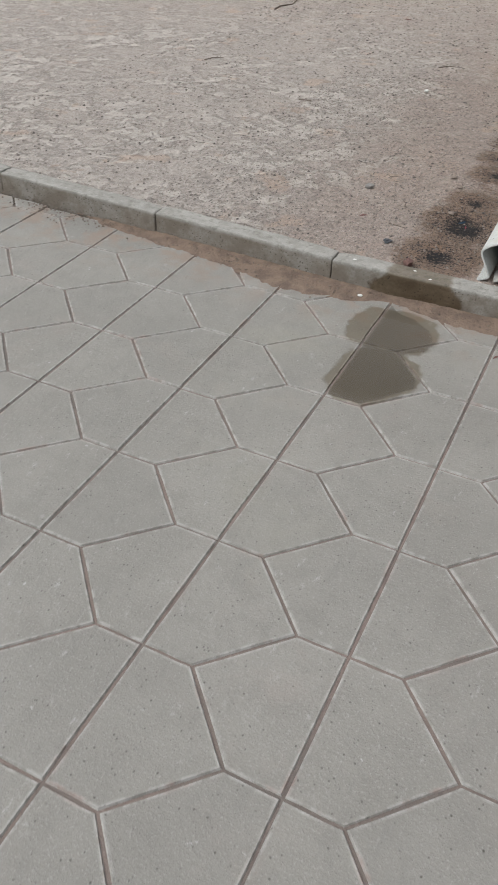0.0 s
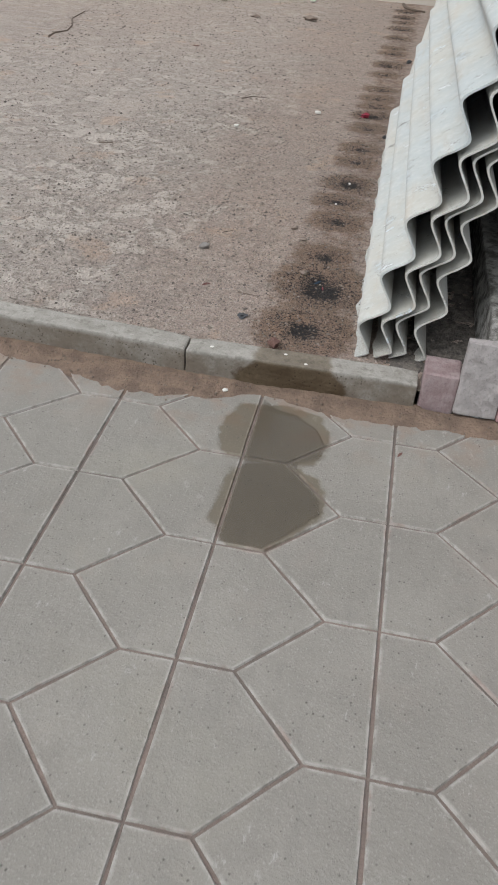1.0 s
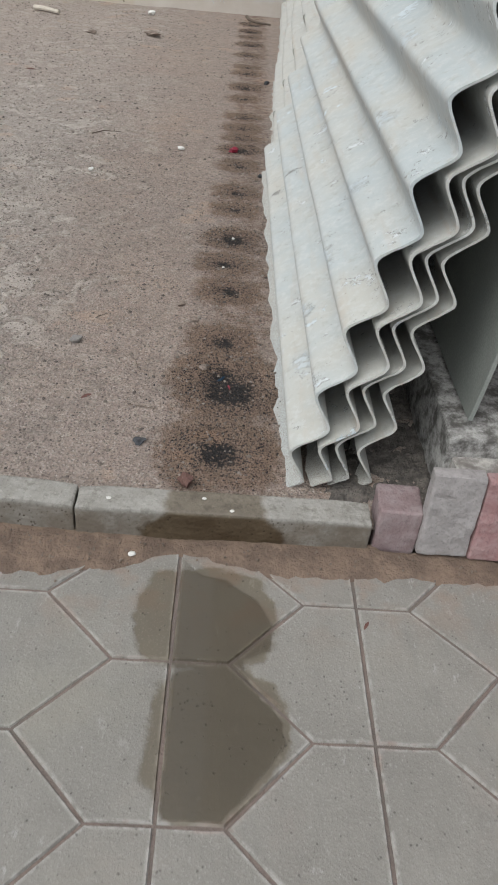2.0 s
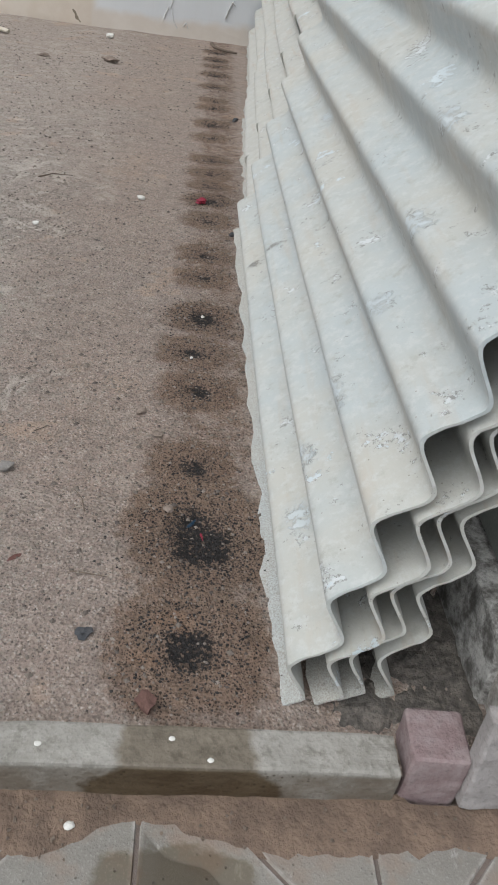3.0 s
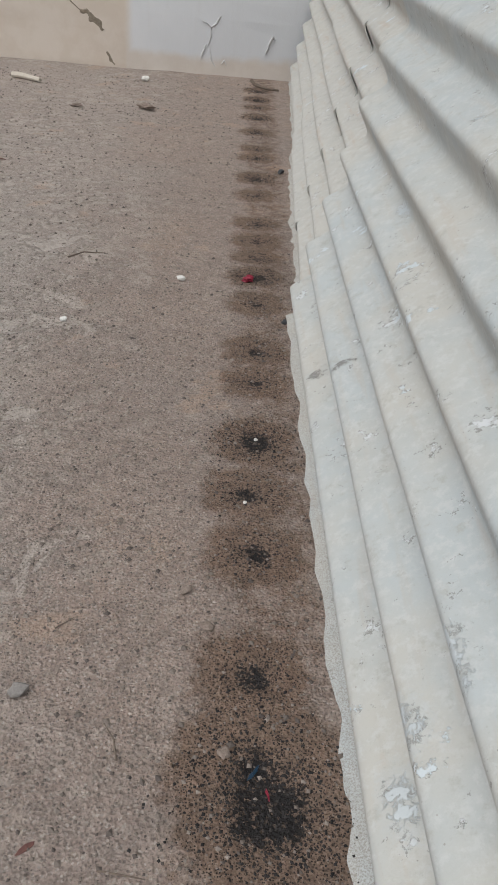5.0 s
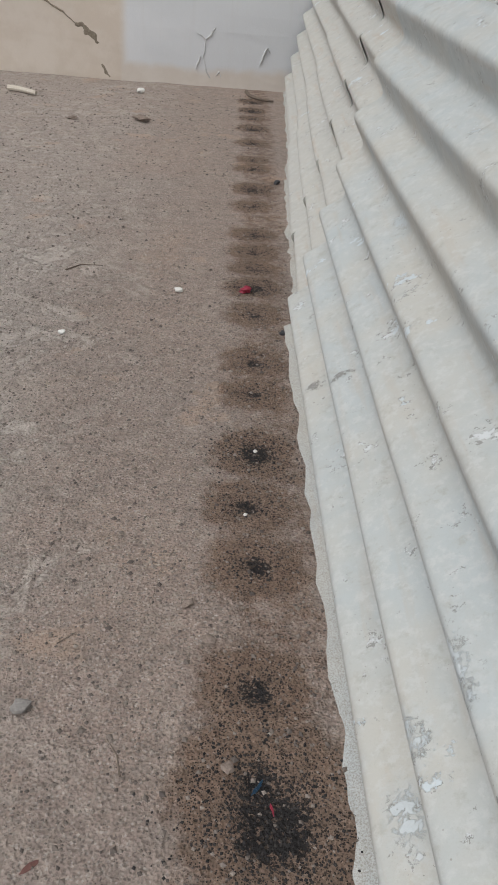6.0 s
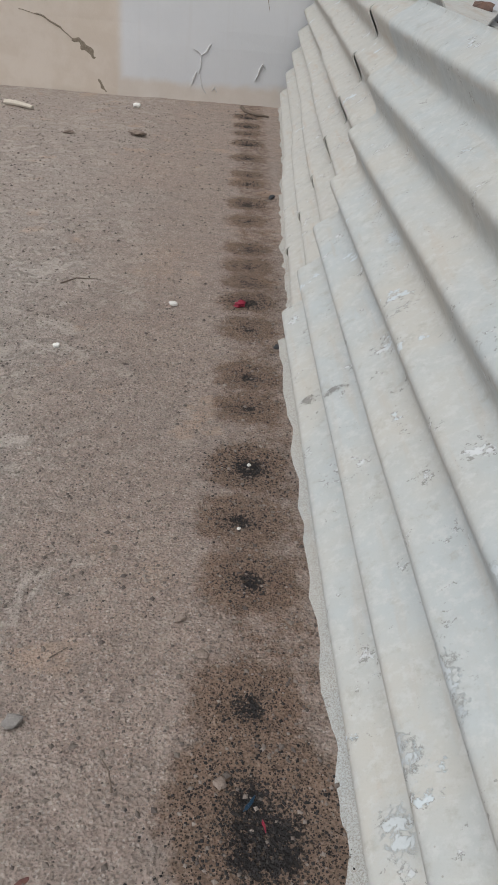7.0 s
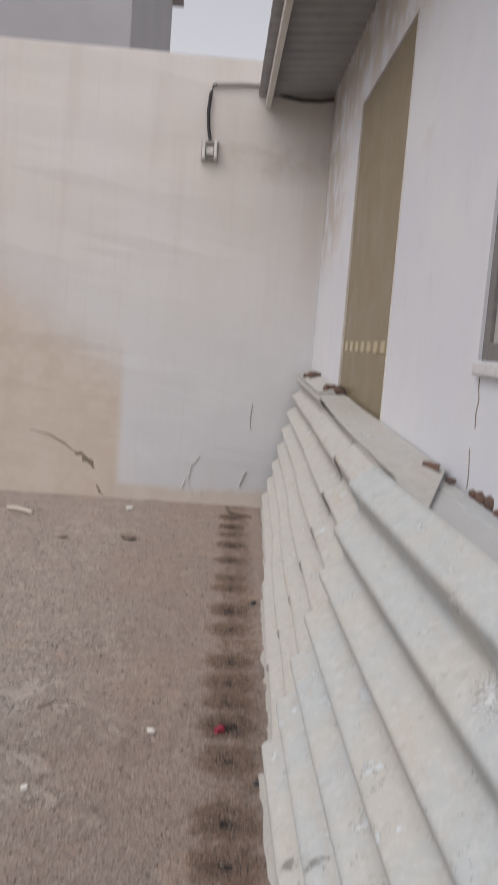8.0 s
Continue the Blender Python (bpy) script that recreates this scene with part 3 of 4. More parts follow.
def corrugated(y0, y1, x0, x1, material, label, waves=7.2, thick=0.0065, phase=0.101, seed=1, base_z=0.050, far_z=None, ragged=0.006, sag=0.004, slope=LEAN_SLOPE, far_slope=None, slant=0.0, category="roofing sheet"):
    """One fibre-cement sheet leaning on its long edge; x0 and x1: its foot at the near and far end.
    slope and far_slope: its lean at both ends (a slight twist); slant: how far the near end draws back towards the top."""
    n, m = int(waves * 20), max(int((y1 - y0) / 0.06), 6)
    far_z = base_z if far_z is None else far_z
    far_slope = slope if far_slope is None else far_slope
    length = waves * PITCH
    verts = []
    for side in (0, 1):
        for j in range(m + 1):
            t = j / m
            ang = math.atan(slope + (far_slope - slope) * t)
            u, w = Vector((math.sin(ang), 0, math.cos(ang))), Vector((-math.cos(ang), 0, math.sin(ang)))
            for i in range(n + 1):
                s = length * i / n
                a = 2 * math.pi * (s - phase) / PITCH
                c = math.cos(a)
                low = phase - PITCH / 2
                if s < low:
                    c = -1 + 1.3 * (1 - s / low)
                off = DEPTH / 2 * math.asin(0.84 * c) / math.asin(0.84) + (thick / 2 if side == 0 else -thick / 2)
                if i == 0:
                    off += 0.016 * noise.noise(Vector((seed * 3.1, t * 17, 0))) + 0.009 * noise.noise(Vector((seed, t * 45, 3)))
                rag = 0.0
                if j in (0, m):
                    rag = ragged * noise.noise(Vector((seed * 5.7, s * 11, j))) + 0.4 * ragged * noise.noise(Vector((seed, s * 60, j)))
                y = y0 + (y1 - y0) * t + rag + slant * s * (1 - t)
                bend = sag * math.sin(math.pi * t) * math.sin(math.pi * i / n) + 0.0015 * noise.noise(Vector((seed, y * 3, s * 6)))
                verts.append(Vector((x0 + (x1 - x0) * t, y, base_z + (far_z - base_z) * t)) + u * s + w * (off + bend))
    k, row = (m + 1) * (n + 1), n + 1
    faces = []
    for j in range(m):
        for i in range(n):
            a, b, c, d = j * row + i, j * row + i + 1, (j + 1) * row + i + 1, (j + 1) * row + i
            faces.append((a, d, c, b))
            faces.append((k + a, k + b, k + c, k + d))
    for i in range(n):
        faces.append((i, i + 1, k + i + 1, k + i))
        e = m * row + i
        faces.append((e + 1, e, k + e, k + e + 1))
    for j in range(m):
        a, d = j * row, (j + 1) * row
        faces.append((d, a, k + a, k + d))
        faces.append((a + n, d + n, k + d + n, k + a + n))
    ob = new("corrugated_sheet", mesh_of("corrugated_sheet", verts, faces, material, True))
    me = ob.data
    me.set_sharp_from_angle(angle=radians(50))
    return tagged(ob, label, category, "sheets leaning on the house")


# near stack: four sheets deep
corrugated(2.678, 4.80, -0.519, -0.538, M_SHEET, "pale grey corrugated fibre-cement sheet, outermost, chipped paint", seed=1, slope=0.256, far_slope=0.234, far_z=0.070, slant=0.05)
corrugated(2.675, 4.72, -0.457, -0.474, M_SHEET_OLD, "pale corrugated fibre-cement sheet stacked behind the outermost", seed=2, sag=0.0, waves=6.8, base_z=0.064, slope=0.256, far_slope=0.236, slant=0.05)
corrugated(2.690, 4.70, -0.418, -0.435, M_SHEET_OLD, "pale corrugated fibre-cement sheet in the middle of the stack", seed=3, sag=0.0, waves=6.8, base_z=0.062, slope=0.244, far_slope=0.236, slant=0.05)
corrugated(2.700, 4.74, -0.362, -0.382, M_SHEET_OLD, "pale corrugated fibre-cement sheet set last before the plinth", seed=4, sag=0.0, waves=6.8, base_z=0.046, slope=0.205, far_slope=0.228, slant=0.05)
# far stack, rising a little towards the end wall
corrugated(4.58, 6.90, -0.508, -0.415, M_SHEET_OLD, "cream-stained corrugated fibre-cement sheet leaning behind the near stack", seed=5, slope=0.225, waves=7.35, far_z=0.064)
corrugated(5.48, 6.58, -0.4815, -0.4375, M_SHEET_OLD, "short cream corrugated sheet laid over a longer one", seed=6, slope=0.225, ragged=0.016, waves=7.3, far_z=0.064)
corrugated(6.78, 9.04, -0.405, -0.318, M_SHEET_OLD, "cream corrugated fibre-cement sheet reaching the end wall", seed=7, slope=0.213, waves=7.75, far_z=0.066)
corrugated(4.9, 6.95, -0.415, -0.34, M_SHEET_OLD, "corrugated fibre-cement sheet behind the cream ones", seed=8, waves=6.8, slope=0.225)
corrugated(6.85, 8.95, -0.335, -0.255, M_SHEET_OLD, "corrugated fibre-cement sheet at the back of the far stack", seed=9, waves=6.8, slope=0.213)


def flat_board(name, label, corners, thick, material, category, seed=0):
    """A flat sheet through four corners, with a worn, slightly bowed face."""
    a, b, c, d = (Vector(p) for p in corners)
    nrm = (b - a).cross(d - a).normalized()
    bm = bmesh.new()
    nu, nv = 26, 10
    grid = {}
    for side in (0, 1):
        for i in range(nu + 1):
            for j in range(nv + 1):
                s, t = i / nu, j / nv
                p = a * (1 - s) * (1 - t) + b * s * (1 - t) + c * s * t + d * (1 - s) * t
                e = 0.004 * noise.noise(Vector((seed, s * 9, t * 9))) if i in (0, nu) or j in (0, nv) else 0
                p = p + (b - a).normalized() * e + nrm * (0.003 * noise.noise(p * 4) + (thick / 2 if side else -thick / 2))
                grid[side, i, j] = bm.verts.new(p)
    for i in range(nu):
        for j in range(nv):
            bm.faces.new((grid[1, i, j], grid[1, i + 1, j], grid[1, i + 1, j + 1], grid[1, i, j + 1]))
            bm.faces.new((grid[0, i, j], grid[0, i, j + 1], grid[0, i + 1, j + 1], grid[0, i + 1, j]))
    for i in range(nu):
        bm.faces.new((grid[0, i, 0], grid[0, i + 1, 0], grid[1, i + 1, 0], grid[1, i, 0]))
        bm.faces.new((grid[0, i, nv], grid[1, i, nv], grid[1, i + 1, nv], grid[0, i + 1, nv]))
    for j in range(nv):
        bm.faces.new((grid[0, 0, j], grid[1, 0, j], grid[1, 0, j + 1], grid[0, 0, j + 1]))
        bm.faces.new((grid[0, nu, j], grid[0, nu, j + 1], grid[1, nu, j + 1], grid[1, nu, j]))
    ob = part(name, bm, material)
    return tagged(ob, label, category)


flat_board("flat_sheet", "flat grey-green cement board leaning on the house plinth",
           [(-0.125, 2.76, 0.215), (-0.125, 4.95, 0.215), (-0.045, 4.95, 1.00), (-0.045, 2.76, 0.985)], 0.010, M_PANEL, "board", 3)
flat_board("flat_sheet", "smooth light grey cement board covering the gap behind the sheets",
           [(-0.226, 2.85, 1.058), (-0.262, 5.0, 1.066), (-0.040, 5.0, 1.062), (-0.060, 2.85, 1.020)], 0.010, M_COVER, "board", 5)
flat_board("flat_sheet", "chipped white cement board lying along the house wall",
           [(-0.100, 2.85, 1.034), (-0.075, 5.25, 1.070), (0.012, 5.25, 1.062), (0.012, 2.85, 0.985)], 0.010, M_SHEET, "board", 8)
flat_board("flat_sheet", "cream flat cement board bridging the sheet tops and the house wall",
           [(-0.268, 4.19, 1.076), (-0.150, 7.3, 1.176), (0.012, 7.3, 1.190), (0.010, 4.98, 1.080)], 0.008, M_SHEET_OLD, "board", 6)
flat_board("flat_sheet", "cream flat cement board on the far end of the stack",
           [(-0.150, 7.22, 1.186), (-0.085, 9.04, 1.222), (0.012, 9.04, 1.272), (0.012, 7.2, 1.204)], 0.010, M_SHEET_OLD, "board", 7)


# ---- house ----
def wall_with_holes(name, label, x0, x1, y0, y1, z0, z1, holes, material):
    """A wall along y, from x0 to x1 thick, with rectangular openings (ya, yb, za, zb)."""
    ys = sorted({y0, y1, *(v for h in holes for v in h[:2])})
    zs = sorted({z0, z1, *(v for h in holes for v in h[2:])})
    bm = bmesh.new()
    solid = lambda i, j: (0 <= i < len(ys) - 1 and 0 <= j < len(zs) - 1 and not any(
        h[0] <= ys[i] and ys[i + 1] <= h[1] and h[2] <= zs[j] and zs[j + 1] <= h[3] for h in holes))
    cache = {}
    def vert(x, y, z):
        if (x, y, z) not in cache:
            cache[(x, y, z)] = bm.verts.new((x, y, z))
        return cache[(x, y, z)]
    for i in range(len(ys) - 1):
        for j in range(len(zs) - 1):
            if not solid(i, j):
                continue
            a, b, c, d = ys[i], ys[i + 1], zs[j], zs[j + 1]
            for x in (x0, x1):
                bm.faces.new([vert(x, *p) for p in ((a, c), (b, c), (b, d), (a, d))])
            for di, dj, e in ((-1, 0, ((a, c), (a, d))), (1, 0, ((b, c), (b, d))), (0, -1, ((a, c), (b, c))), (0, 1, ((a, d), (b, d)))):
                if not solid(i + di, j + dj):
                    bm.faces.new([vert(x0, *e[0]), vert(x0, *e[1]), vert(x1, *e[1]), vert(x1, *e[0])])
    return tagged(part(name, bm, material), label, "wall", kind="structure")


DOOR = (6.12, 7.555, 0.32, 3.0)
WINDOW = (3.55, 4.800, 1.455, 2.75)
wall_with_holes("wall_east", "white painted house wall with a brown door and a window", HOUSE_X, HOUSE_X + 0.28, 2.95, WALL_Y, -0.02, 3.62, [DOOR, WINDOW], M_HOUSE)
tagged(part("wall_south", box_bm(HOUSE_X, 4.5, 2.72, 2.95, 0.30, 3.62, 0.004), M_MAROON), "maroon painted front wall of the house", "wall", kind="structure")
tagged(part("wall_inner", box_bm(4.2, 4.45, 2.95, WALL_Y, -0.02, 3.62), M_HOUSE), "plain inner wall closing the house", "wall", kind="structure")
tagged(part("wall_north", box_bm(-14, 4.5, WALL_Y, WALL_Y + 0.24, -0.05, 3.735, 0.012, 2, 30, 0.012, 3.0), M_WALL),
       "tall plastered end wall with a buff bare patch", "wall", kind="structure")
tagged(part("wall_west", box_bm(-14.2, -13.96, -6, WALL_Y + 0.24, -0.05, 3.0, 0.01), M_WALL), "plastered boundary wall of the court", "wall", kind="structure")


def build_door():
    y0, y1, z0, z1 = DOOR
    door = tagged(empty("door_1", HOUSE_X + 0.05, (y0 + y1) / 2, z0), "tall olive-brown metal door with a row of vent slots", "door", kind="structure")
    inv = Matrix.Translation(-door.location)
    leaf = part("door_leaf", box_bm(HOUSE_X + 0.012, HOUSE_X + 0.05, y0 + 0.006, y1 - 0.006, z0, z1 - 0.006, 0.004), M_DOOR, door)
    leaf.matrix_parent_inverse = inv
    for k in range(7):
        y = y0 + 0.16 + k * (y1 - y0 - 0.32) / 6
        ob = part("vent_slot", box_bm(HOUSE_X + 0.006, HOUSE_X + 0.018, y - 0.045, y + 0.045, 1.455, 1.515, 0.004), M_SLOT, door, "buff vent slot")
        ob.matrix_parent_inverse = inv
    for (a, b) in ((y0 + 0.0, y0 + 0.018), (y1 - 0.018, y1)):
        ob = part("door_jamb", box_bm(HOUSE_X - 0.003, HOUSE_X + 0.045, a, b, z0, z1, 0.003), M_FASCIA, door, "pale painted jamb")
        ob.matrix_parent_inverse = inv


def build_window():
    y0, y1, z0, z1 = WINDOW
    win = tagged(empty("window_1", HOUSE_X + 0.05, (y0 + y1) / 2, z0), "grey metal window over a stained white sill", "window", kind="structure")
    inv = Matrix.Translation(-win.location)
    def bit(name, bm, mat, label=""):
        ob = part(name, bm, mat, win, label)
        ob.matrix_parent_inverse = inv
        return ob
    t = 0.055
    for a, b, c, d in ((y0, y0 + t, z0, z1), (y1 - t, y1, z0, z1), (y0 + t, y1 - t, z0, z0 + t), (y0 + t, y1 - t, z1 - t, z1)):
        bit("window_frame", box_bm(HOUSE_X + 0.01, HOUSE_X + 0.07, a, b, c, d, 0.004), M_FRAME)
    s = 0.05
    ym = (y0 + y1) / 2
    for a, b in ((y0 + t, ym), (ym, y1 - t)):
        for p, q2, r, v in ((a, a + s, z0 + t, z1 - t), (b - s, b, z0 + t, z1 - t), (a + s, b - s, z0 + t, z0 + t + s), (a + s, b - s, z1 - t - s, z1 - t)):
            bit("window_sash", box_bm(HOUSE_X + 0.022, HOUSE_X + 0.062, p, q2, r, v, 0.003), M_CASE, "pale inner sash")
        bit("pane", box_bm(HOUSE_X + 0.04, HOUSE_X + 0.046, a + s - 0.004, b - s + 0.004, z0 + t + s - 0.004, z1 - t - s + 0.004), M_GLASS, "dark glass pane")
    bit("window_sill", box_bm(HOUSE_X - 0.022, HOUSE_X + 0.01, y0 - 0.06, y1 - 0.012, z0 - 0.045, z0 - 0.006, 0.008, 2, 6, 0.003), M_FLAKE, "chipped white sill")


build_door()
build_window()


# plinth along the foot of the house, faced at its end with split-face slabs
def build_plinth():
    bm = box_bm(-0.180, HOUSE_X + 0.001, 2.70, 6.0, 0.0, 0.205, 0.012, 2, 16, 0.010, 9)
    tagged(part("plinth", bm, M_PLINTH), "low rendered plinth with peeling white paint", "plinth", kind="structure")
    tagged(part("step_bed", box_bm(-0.165, 1.6, 2.566, 2.76, -0.02, 0.158, 0.010, 2, 8, 0.008, 16), M_MORTAR), "rough crumbling mortar bed of the house step", "step", kind="structure")


build_plinth()


# loose soil whose dark colour also stands in for shade in the gap
def shade_spoil():
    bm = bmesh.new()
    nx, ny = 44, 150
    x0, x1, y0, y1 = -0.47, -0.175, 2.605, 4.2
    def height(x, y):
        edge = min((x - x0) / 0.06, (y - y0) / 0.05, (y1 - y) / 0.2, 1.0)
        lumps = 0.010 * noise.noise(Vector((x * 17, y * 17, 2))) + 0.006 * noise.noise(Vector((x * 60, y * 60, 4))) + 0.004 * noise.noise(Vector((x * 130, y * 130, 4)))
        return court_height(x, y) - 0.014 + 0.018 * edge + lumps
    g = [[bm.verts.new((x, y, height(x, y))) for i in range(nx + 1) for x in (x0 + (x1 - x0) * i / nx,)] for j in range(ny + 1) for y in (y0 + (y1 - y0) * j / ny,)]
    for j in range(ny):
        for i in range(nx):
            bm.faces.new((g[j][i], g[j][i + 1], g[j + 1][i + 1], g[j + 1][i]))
    ob = part("shade_spoil", bm, M_SPOIL)
    tagged(ob, "crumbled soil and dust under the leaning sheets, coloured darker for the shade there", "soil", kind="stuff")


shade_spoil()


def slab(x0, x1, z0, z1, y, lean, material, label, seed):
    bm = box_bm(x0, x1, 0, 0.032, 0, z1 - z0, 0.006, 2, 7, 0.0, 14)
    bm.normal_update()
    for v in bm.verts:
        if v.co.y < 0.004:
            v.co.y += 0.007 * noise.noise(Vector((v.co.x * 34, seed, v.co.z * 34))) - 0.003
        v.co += v.normal * 0.0012 * noise.noise(v.co * 70)
    ob = part("facing_slab", bm, material)
    ob.matrix_world = Matrix.Translation((0, y, z0)) @ pose(0, 0, 0, lean, 0, 0)
    return tagged(ob, label, "slab", "split-face slabs on the step")


slab(-0.246, -0.138, 0.020, 0.226, 2.532, -3, M_GREYFACE, "grey split-face concrete slab facing the house step", 1)
slab(-0.136, 0.06, 0.016, 0.224, 2.528, -3, M_REDFACE, "dusky red split-face concrete slab facing the house step", 2)
slab(0.063, 0.26, 0.016, 0.224, 2.530, -3, M_GREYFACE, "grey split-face concrete slab beside the red one", 3)
tagged(part("footing", box_bm(-0.215, 1.6, 2.545, 2.62, -0.03, 0.024, 0.008, 2, 5, 0.006, 20), M_PLINTH), "dark concrete footing under the split-face slabs", "footing", kind="structure")


def pink_block():
    bm = box_bm(-0.047, 0.047, 0, 0.095, -0.02, 0.118, 0.010, 3, 5, 0.0025, 30)
    ob = part("paving_block", bm, M_PINK)
    ob.matrix_world = Matrix.Translation((-0.290, 2.548, 0)) @ pose(0, 0, 0, 0, 0, -3)
    tagged(ob, "worn pink concrete paving block set at the end of the kerb", "block")


pink_block()


# ---- eave, cable and lamp ----
def build_eave():
    y0, y1 = 2.4, WALL_Y + 0.1
    n = int((y1 - y0) / 0.0125)
    verts, faces = [], []
    for side in (0, 1):
        for i in range(n + 1):
            y = y0 + (y1 - y0) * i / n
            z = 0.022 * math.cos(2 * math.pi * (y - y0) / 0.15) + (0.006 if side else 0)
            for x, zz in ((-0.60, 3.475), (-0.3, 3.50), (0.2, 3.545), (2.5, 3.75)):
                verts.append((x, y, zz + z))
    k = (n + 1) * 4
    for i in range(n):
        for j in range(3):
            a, b, c, d = i * 4 + j, i * 4 + j + 1, (i + 1) * 4 + j + 1, (i + 1) * 4 + j
            faces.append((a, b, c, d))
            faces.append((k + a, k + d, k + c, k + b))
        faces.append((i * 4, (i + 1) * 4, k + (i + 1) * 4, k + i * 4))
    ob = new("roof", mesh_of("roof", verts, faces, M_ROOF, True))
    tagged(ob, "grey corrugated roof sheets overhanging the court as an eave", "roof", kind="structure")
    tagged(part("fascia", box_bm(-0.535, -0.495, 2.45, WALL_Y - 0.01, 3.36, 3.455, 0.004), M_FASCIA), "cream painted timber edge under the eave", "fascia", kind="structure")
    tagged(part("ceiling", box_bm(0.31, 4.19, 2.96, WALL_Y - 0.01, 3.40, 3.44), M_HOUSE), "plain ceiling inside the house", "ceiling", kind="structure")


build_eave()
W = WALL_Y - 0.012
lamp = tagged(empty("wall_lamp", -0.965, W, 2.99), "small pale square lamp housing fixed to the end wall", "lamp")
inv = Matrix.Translation(-lamp.location)
for nm, bm, mt, lb in (("back_plate", box_bm(-1.035, -0.895, W - 0.012, W + 0.012, 2.91, 3.07, 0.005), M_CONDUIT, "grey back plate"),
                       ("housing", box_bm(-1.025, -1.0, W - 0.07, W - 0.010, 2.92, 3.06, 0.005), M_LAMP, ""),
                       ("housing", box_bm(-0.93, -0.905, W - 0.07, W - 0.010, 2.92, 3.06, 0.005), M_LAMP, ""),
                       ("cap", box_bm(-1.0, -0.93, W - 0.065, W - 0.010, 3.035, 3.058, 0.004), M_CONDUIT, "grey cap"),
                       ("lens", box_bm(-0.997, -0.933, W - 0.05, W - 0.010, 2.955, 3.02, 0.006), M_WHITE, "white square lens")):
    ob = part(nm, bm, mt, lamp, lb)
    ob.matrix_parent_inverse = inv
cable = tagged(empty("power_cable", -0.97, W, 3.2), "black cable and grey conduit running from lamp to eave", "cable")
inv = Matrix.Translation(-cable.location)
cpts = [(-0.965, W - 0.03, 3.06), (-0.985, W - 0.02, 3.16), (-0.995, W - 0.02, 3.3), (-0.985, W - 0.015, 3.44), (-0.965, W - 0.015, 3.50), (-0.94, W - 0.015, 3.51)]
for nm, bm, mt in (("drop_cable", tube_bm(cpts, 0.014), M_BLACK),
                   ("conduit", tube_bm([(-0.96, W - 0.012, 3.51), (-0.75, W - 0.012, 3.53), (-0.57, W - 0.012, 3.535)], 0.016), M_CONDUIT),
                   ("slack_cable", tube_bm([(-0.5, W - 0.015, 3.50), (-0.4, W - 0.015, 3.465), (-0.25, W - 0.015, 3.445), (-0.1, W - 0.015, 3.45), (0.015, W - 0.015, 3.47)], 0.014), M_BLACK)):
    ob = part(nm, bm, mt, cable)
    ob.matrix_parent_inverse = inv


# ---- shed beyond the end wall ----
def build_shed():
    shed = tagged(empty("shed", -6, 16, 0), "tall plain grey building beyond the end wall", "building")
    inv = Matrix.Translation(-shed.location)
    part("wall", box_bm(-16.0, -2.44, 15.0, 22, -0.03, 9.3, 0.02), M_SHED, shed).matrix_parent_inverse = inv
    part("roof", box_bm(-16.3, -2.2, 14.6, 22.4, 9.3, 9.42, 0.02), M_SHED, shed).matrix_parent_inverse = inv


build_shed()


# ---- damage on the walls ----
def peel(points, width, seed, name, label, material, lift=0.010):
    """A run of peeled plaster or lifted paint along a line on the end wall."""
    bm = bmesh.new()
    rows = []
    pts = [Vector((x, 0, z)) for x, z in points]
    dense = []
    for a, b in zip(pts, pts[1:]):
        for k in range(6):
            dense.append(a.lerp(b, k / 6))
    dense.append(pts[-1])
    for i, p in enumerate(dense):
        d = (dense[min(i + 1, len(dense) - 1)] - dense[max(i - 1, 0)]).normalized()
        side = Vector((d.z, 0, -d.x))
        wv = width * (0.35 + 0.65 * math.sin(math.pi * (i + 0.5) / (len(dense) + 0.5))) * (1 + 0.9 * noise.noise(p * 30 + Vector((seed, 0, 0))))
        p = p + side * 0.35 * width * noise.noise(p * 24 + Vector((0, seed, 0)))
        rows.append([bm.verts.new((q.x, WALL_Y - h, q.z)) for q, h in ((p - side * wv / 2, -0.004), (p - side * wv / 6, lift), (p + side * wv / 6, lift * 0.9), (p + side * wv / 2, -0.004))])
    for r0, r1 in zip(rows, rows[1:]):
        for k in range(3):
            bm.faces.new((r0[k], r0[k + 1], r1[k + 1], r1[k]))
    return tagged(part(name, bm, material), label, "wall damage")


peel([(-2.33, 0.60), (-2.17, 0.57), (-2.03, 0.50), (-1.93, 0.42)], 0.016, 1, "wall_crack", "dark jagged crack in buff bare plaster", M_CRACK, 0.004)
peel([(-1.94, 0.43), (-1.87, 0.40), (-1.80, 0.345), (-1.765, 0.31)], 0.075, 2, "plaster_hole", "dark patch where buff plaster has fallen away", M_CRACK, 0.004)
peel([(-1.75, 0.16), (-1.72, 0.11), (-1.69, 0.07)], 0.035, 3, "plaster_hole", "small dark patch of missing plaster near the ground", M_CRACK, 0.004)
peel([(-1.02, 0.43), (-0.985, 0.415), (-0.955, 0.39), (-0.955, 0.33), (-0.97, 0.26)], 0.013, 4, "paint_curl", "curling strip of lifted white paint", M_FLAKE, 0.016)
peel([(-0.955, 0.39), (-0.91, 0.42), (-0.885, 0.47)], 0.021, 5, "paint_curl", "curling flake of lifted white paint", M_FLAKE, 0.016)
peel([(-0.985, 0.27), (-1.01, 0.22), (-1.02, 0.18)], 0.018, 6, "paint_curl", "hanging flake of lifted white paint", M_FLAKE, 0.016)
peel([(-0.96, 0.26), (-0.94, 0.17), (-0.91, 0.12)], 0.012, 7, "paint_curl", "narrow lifted strip of white paint", M_FLAKE, 0.012)
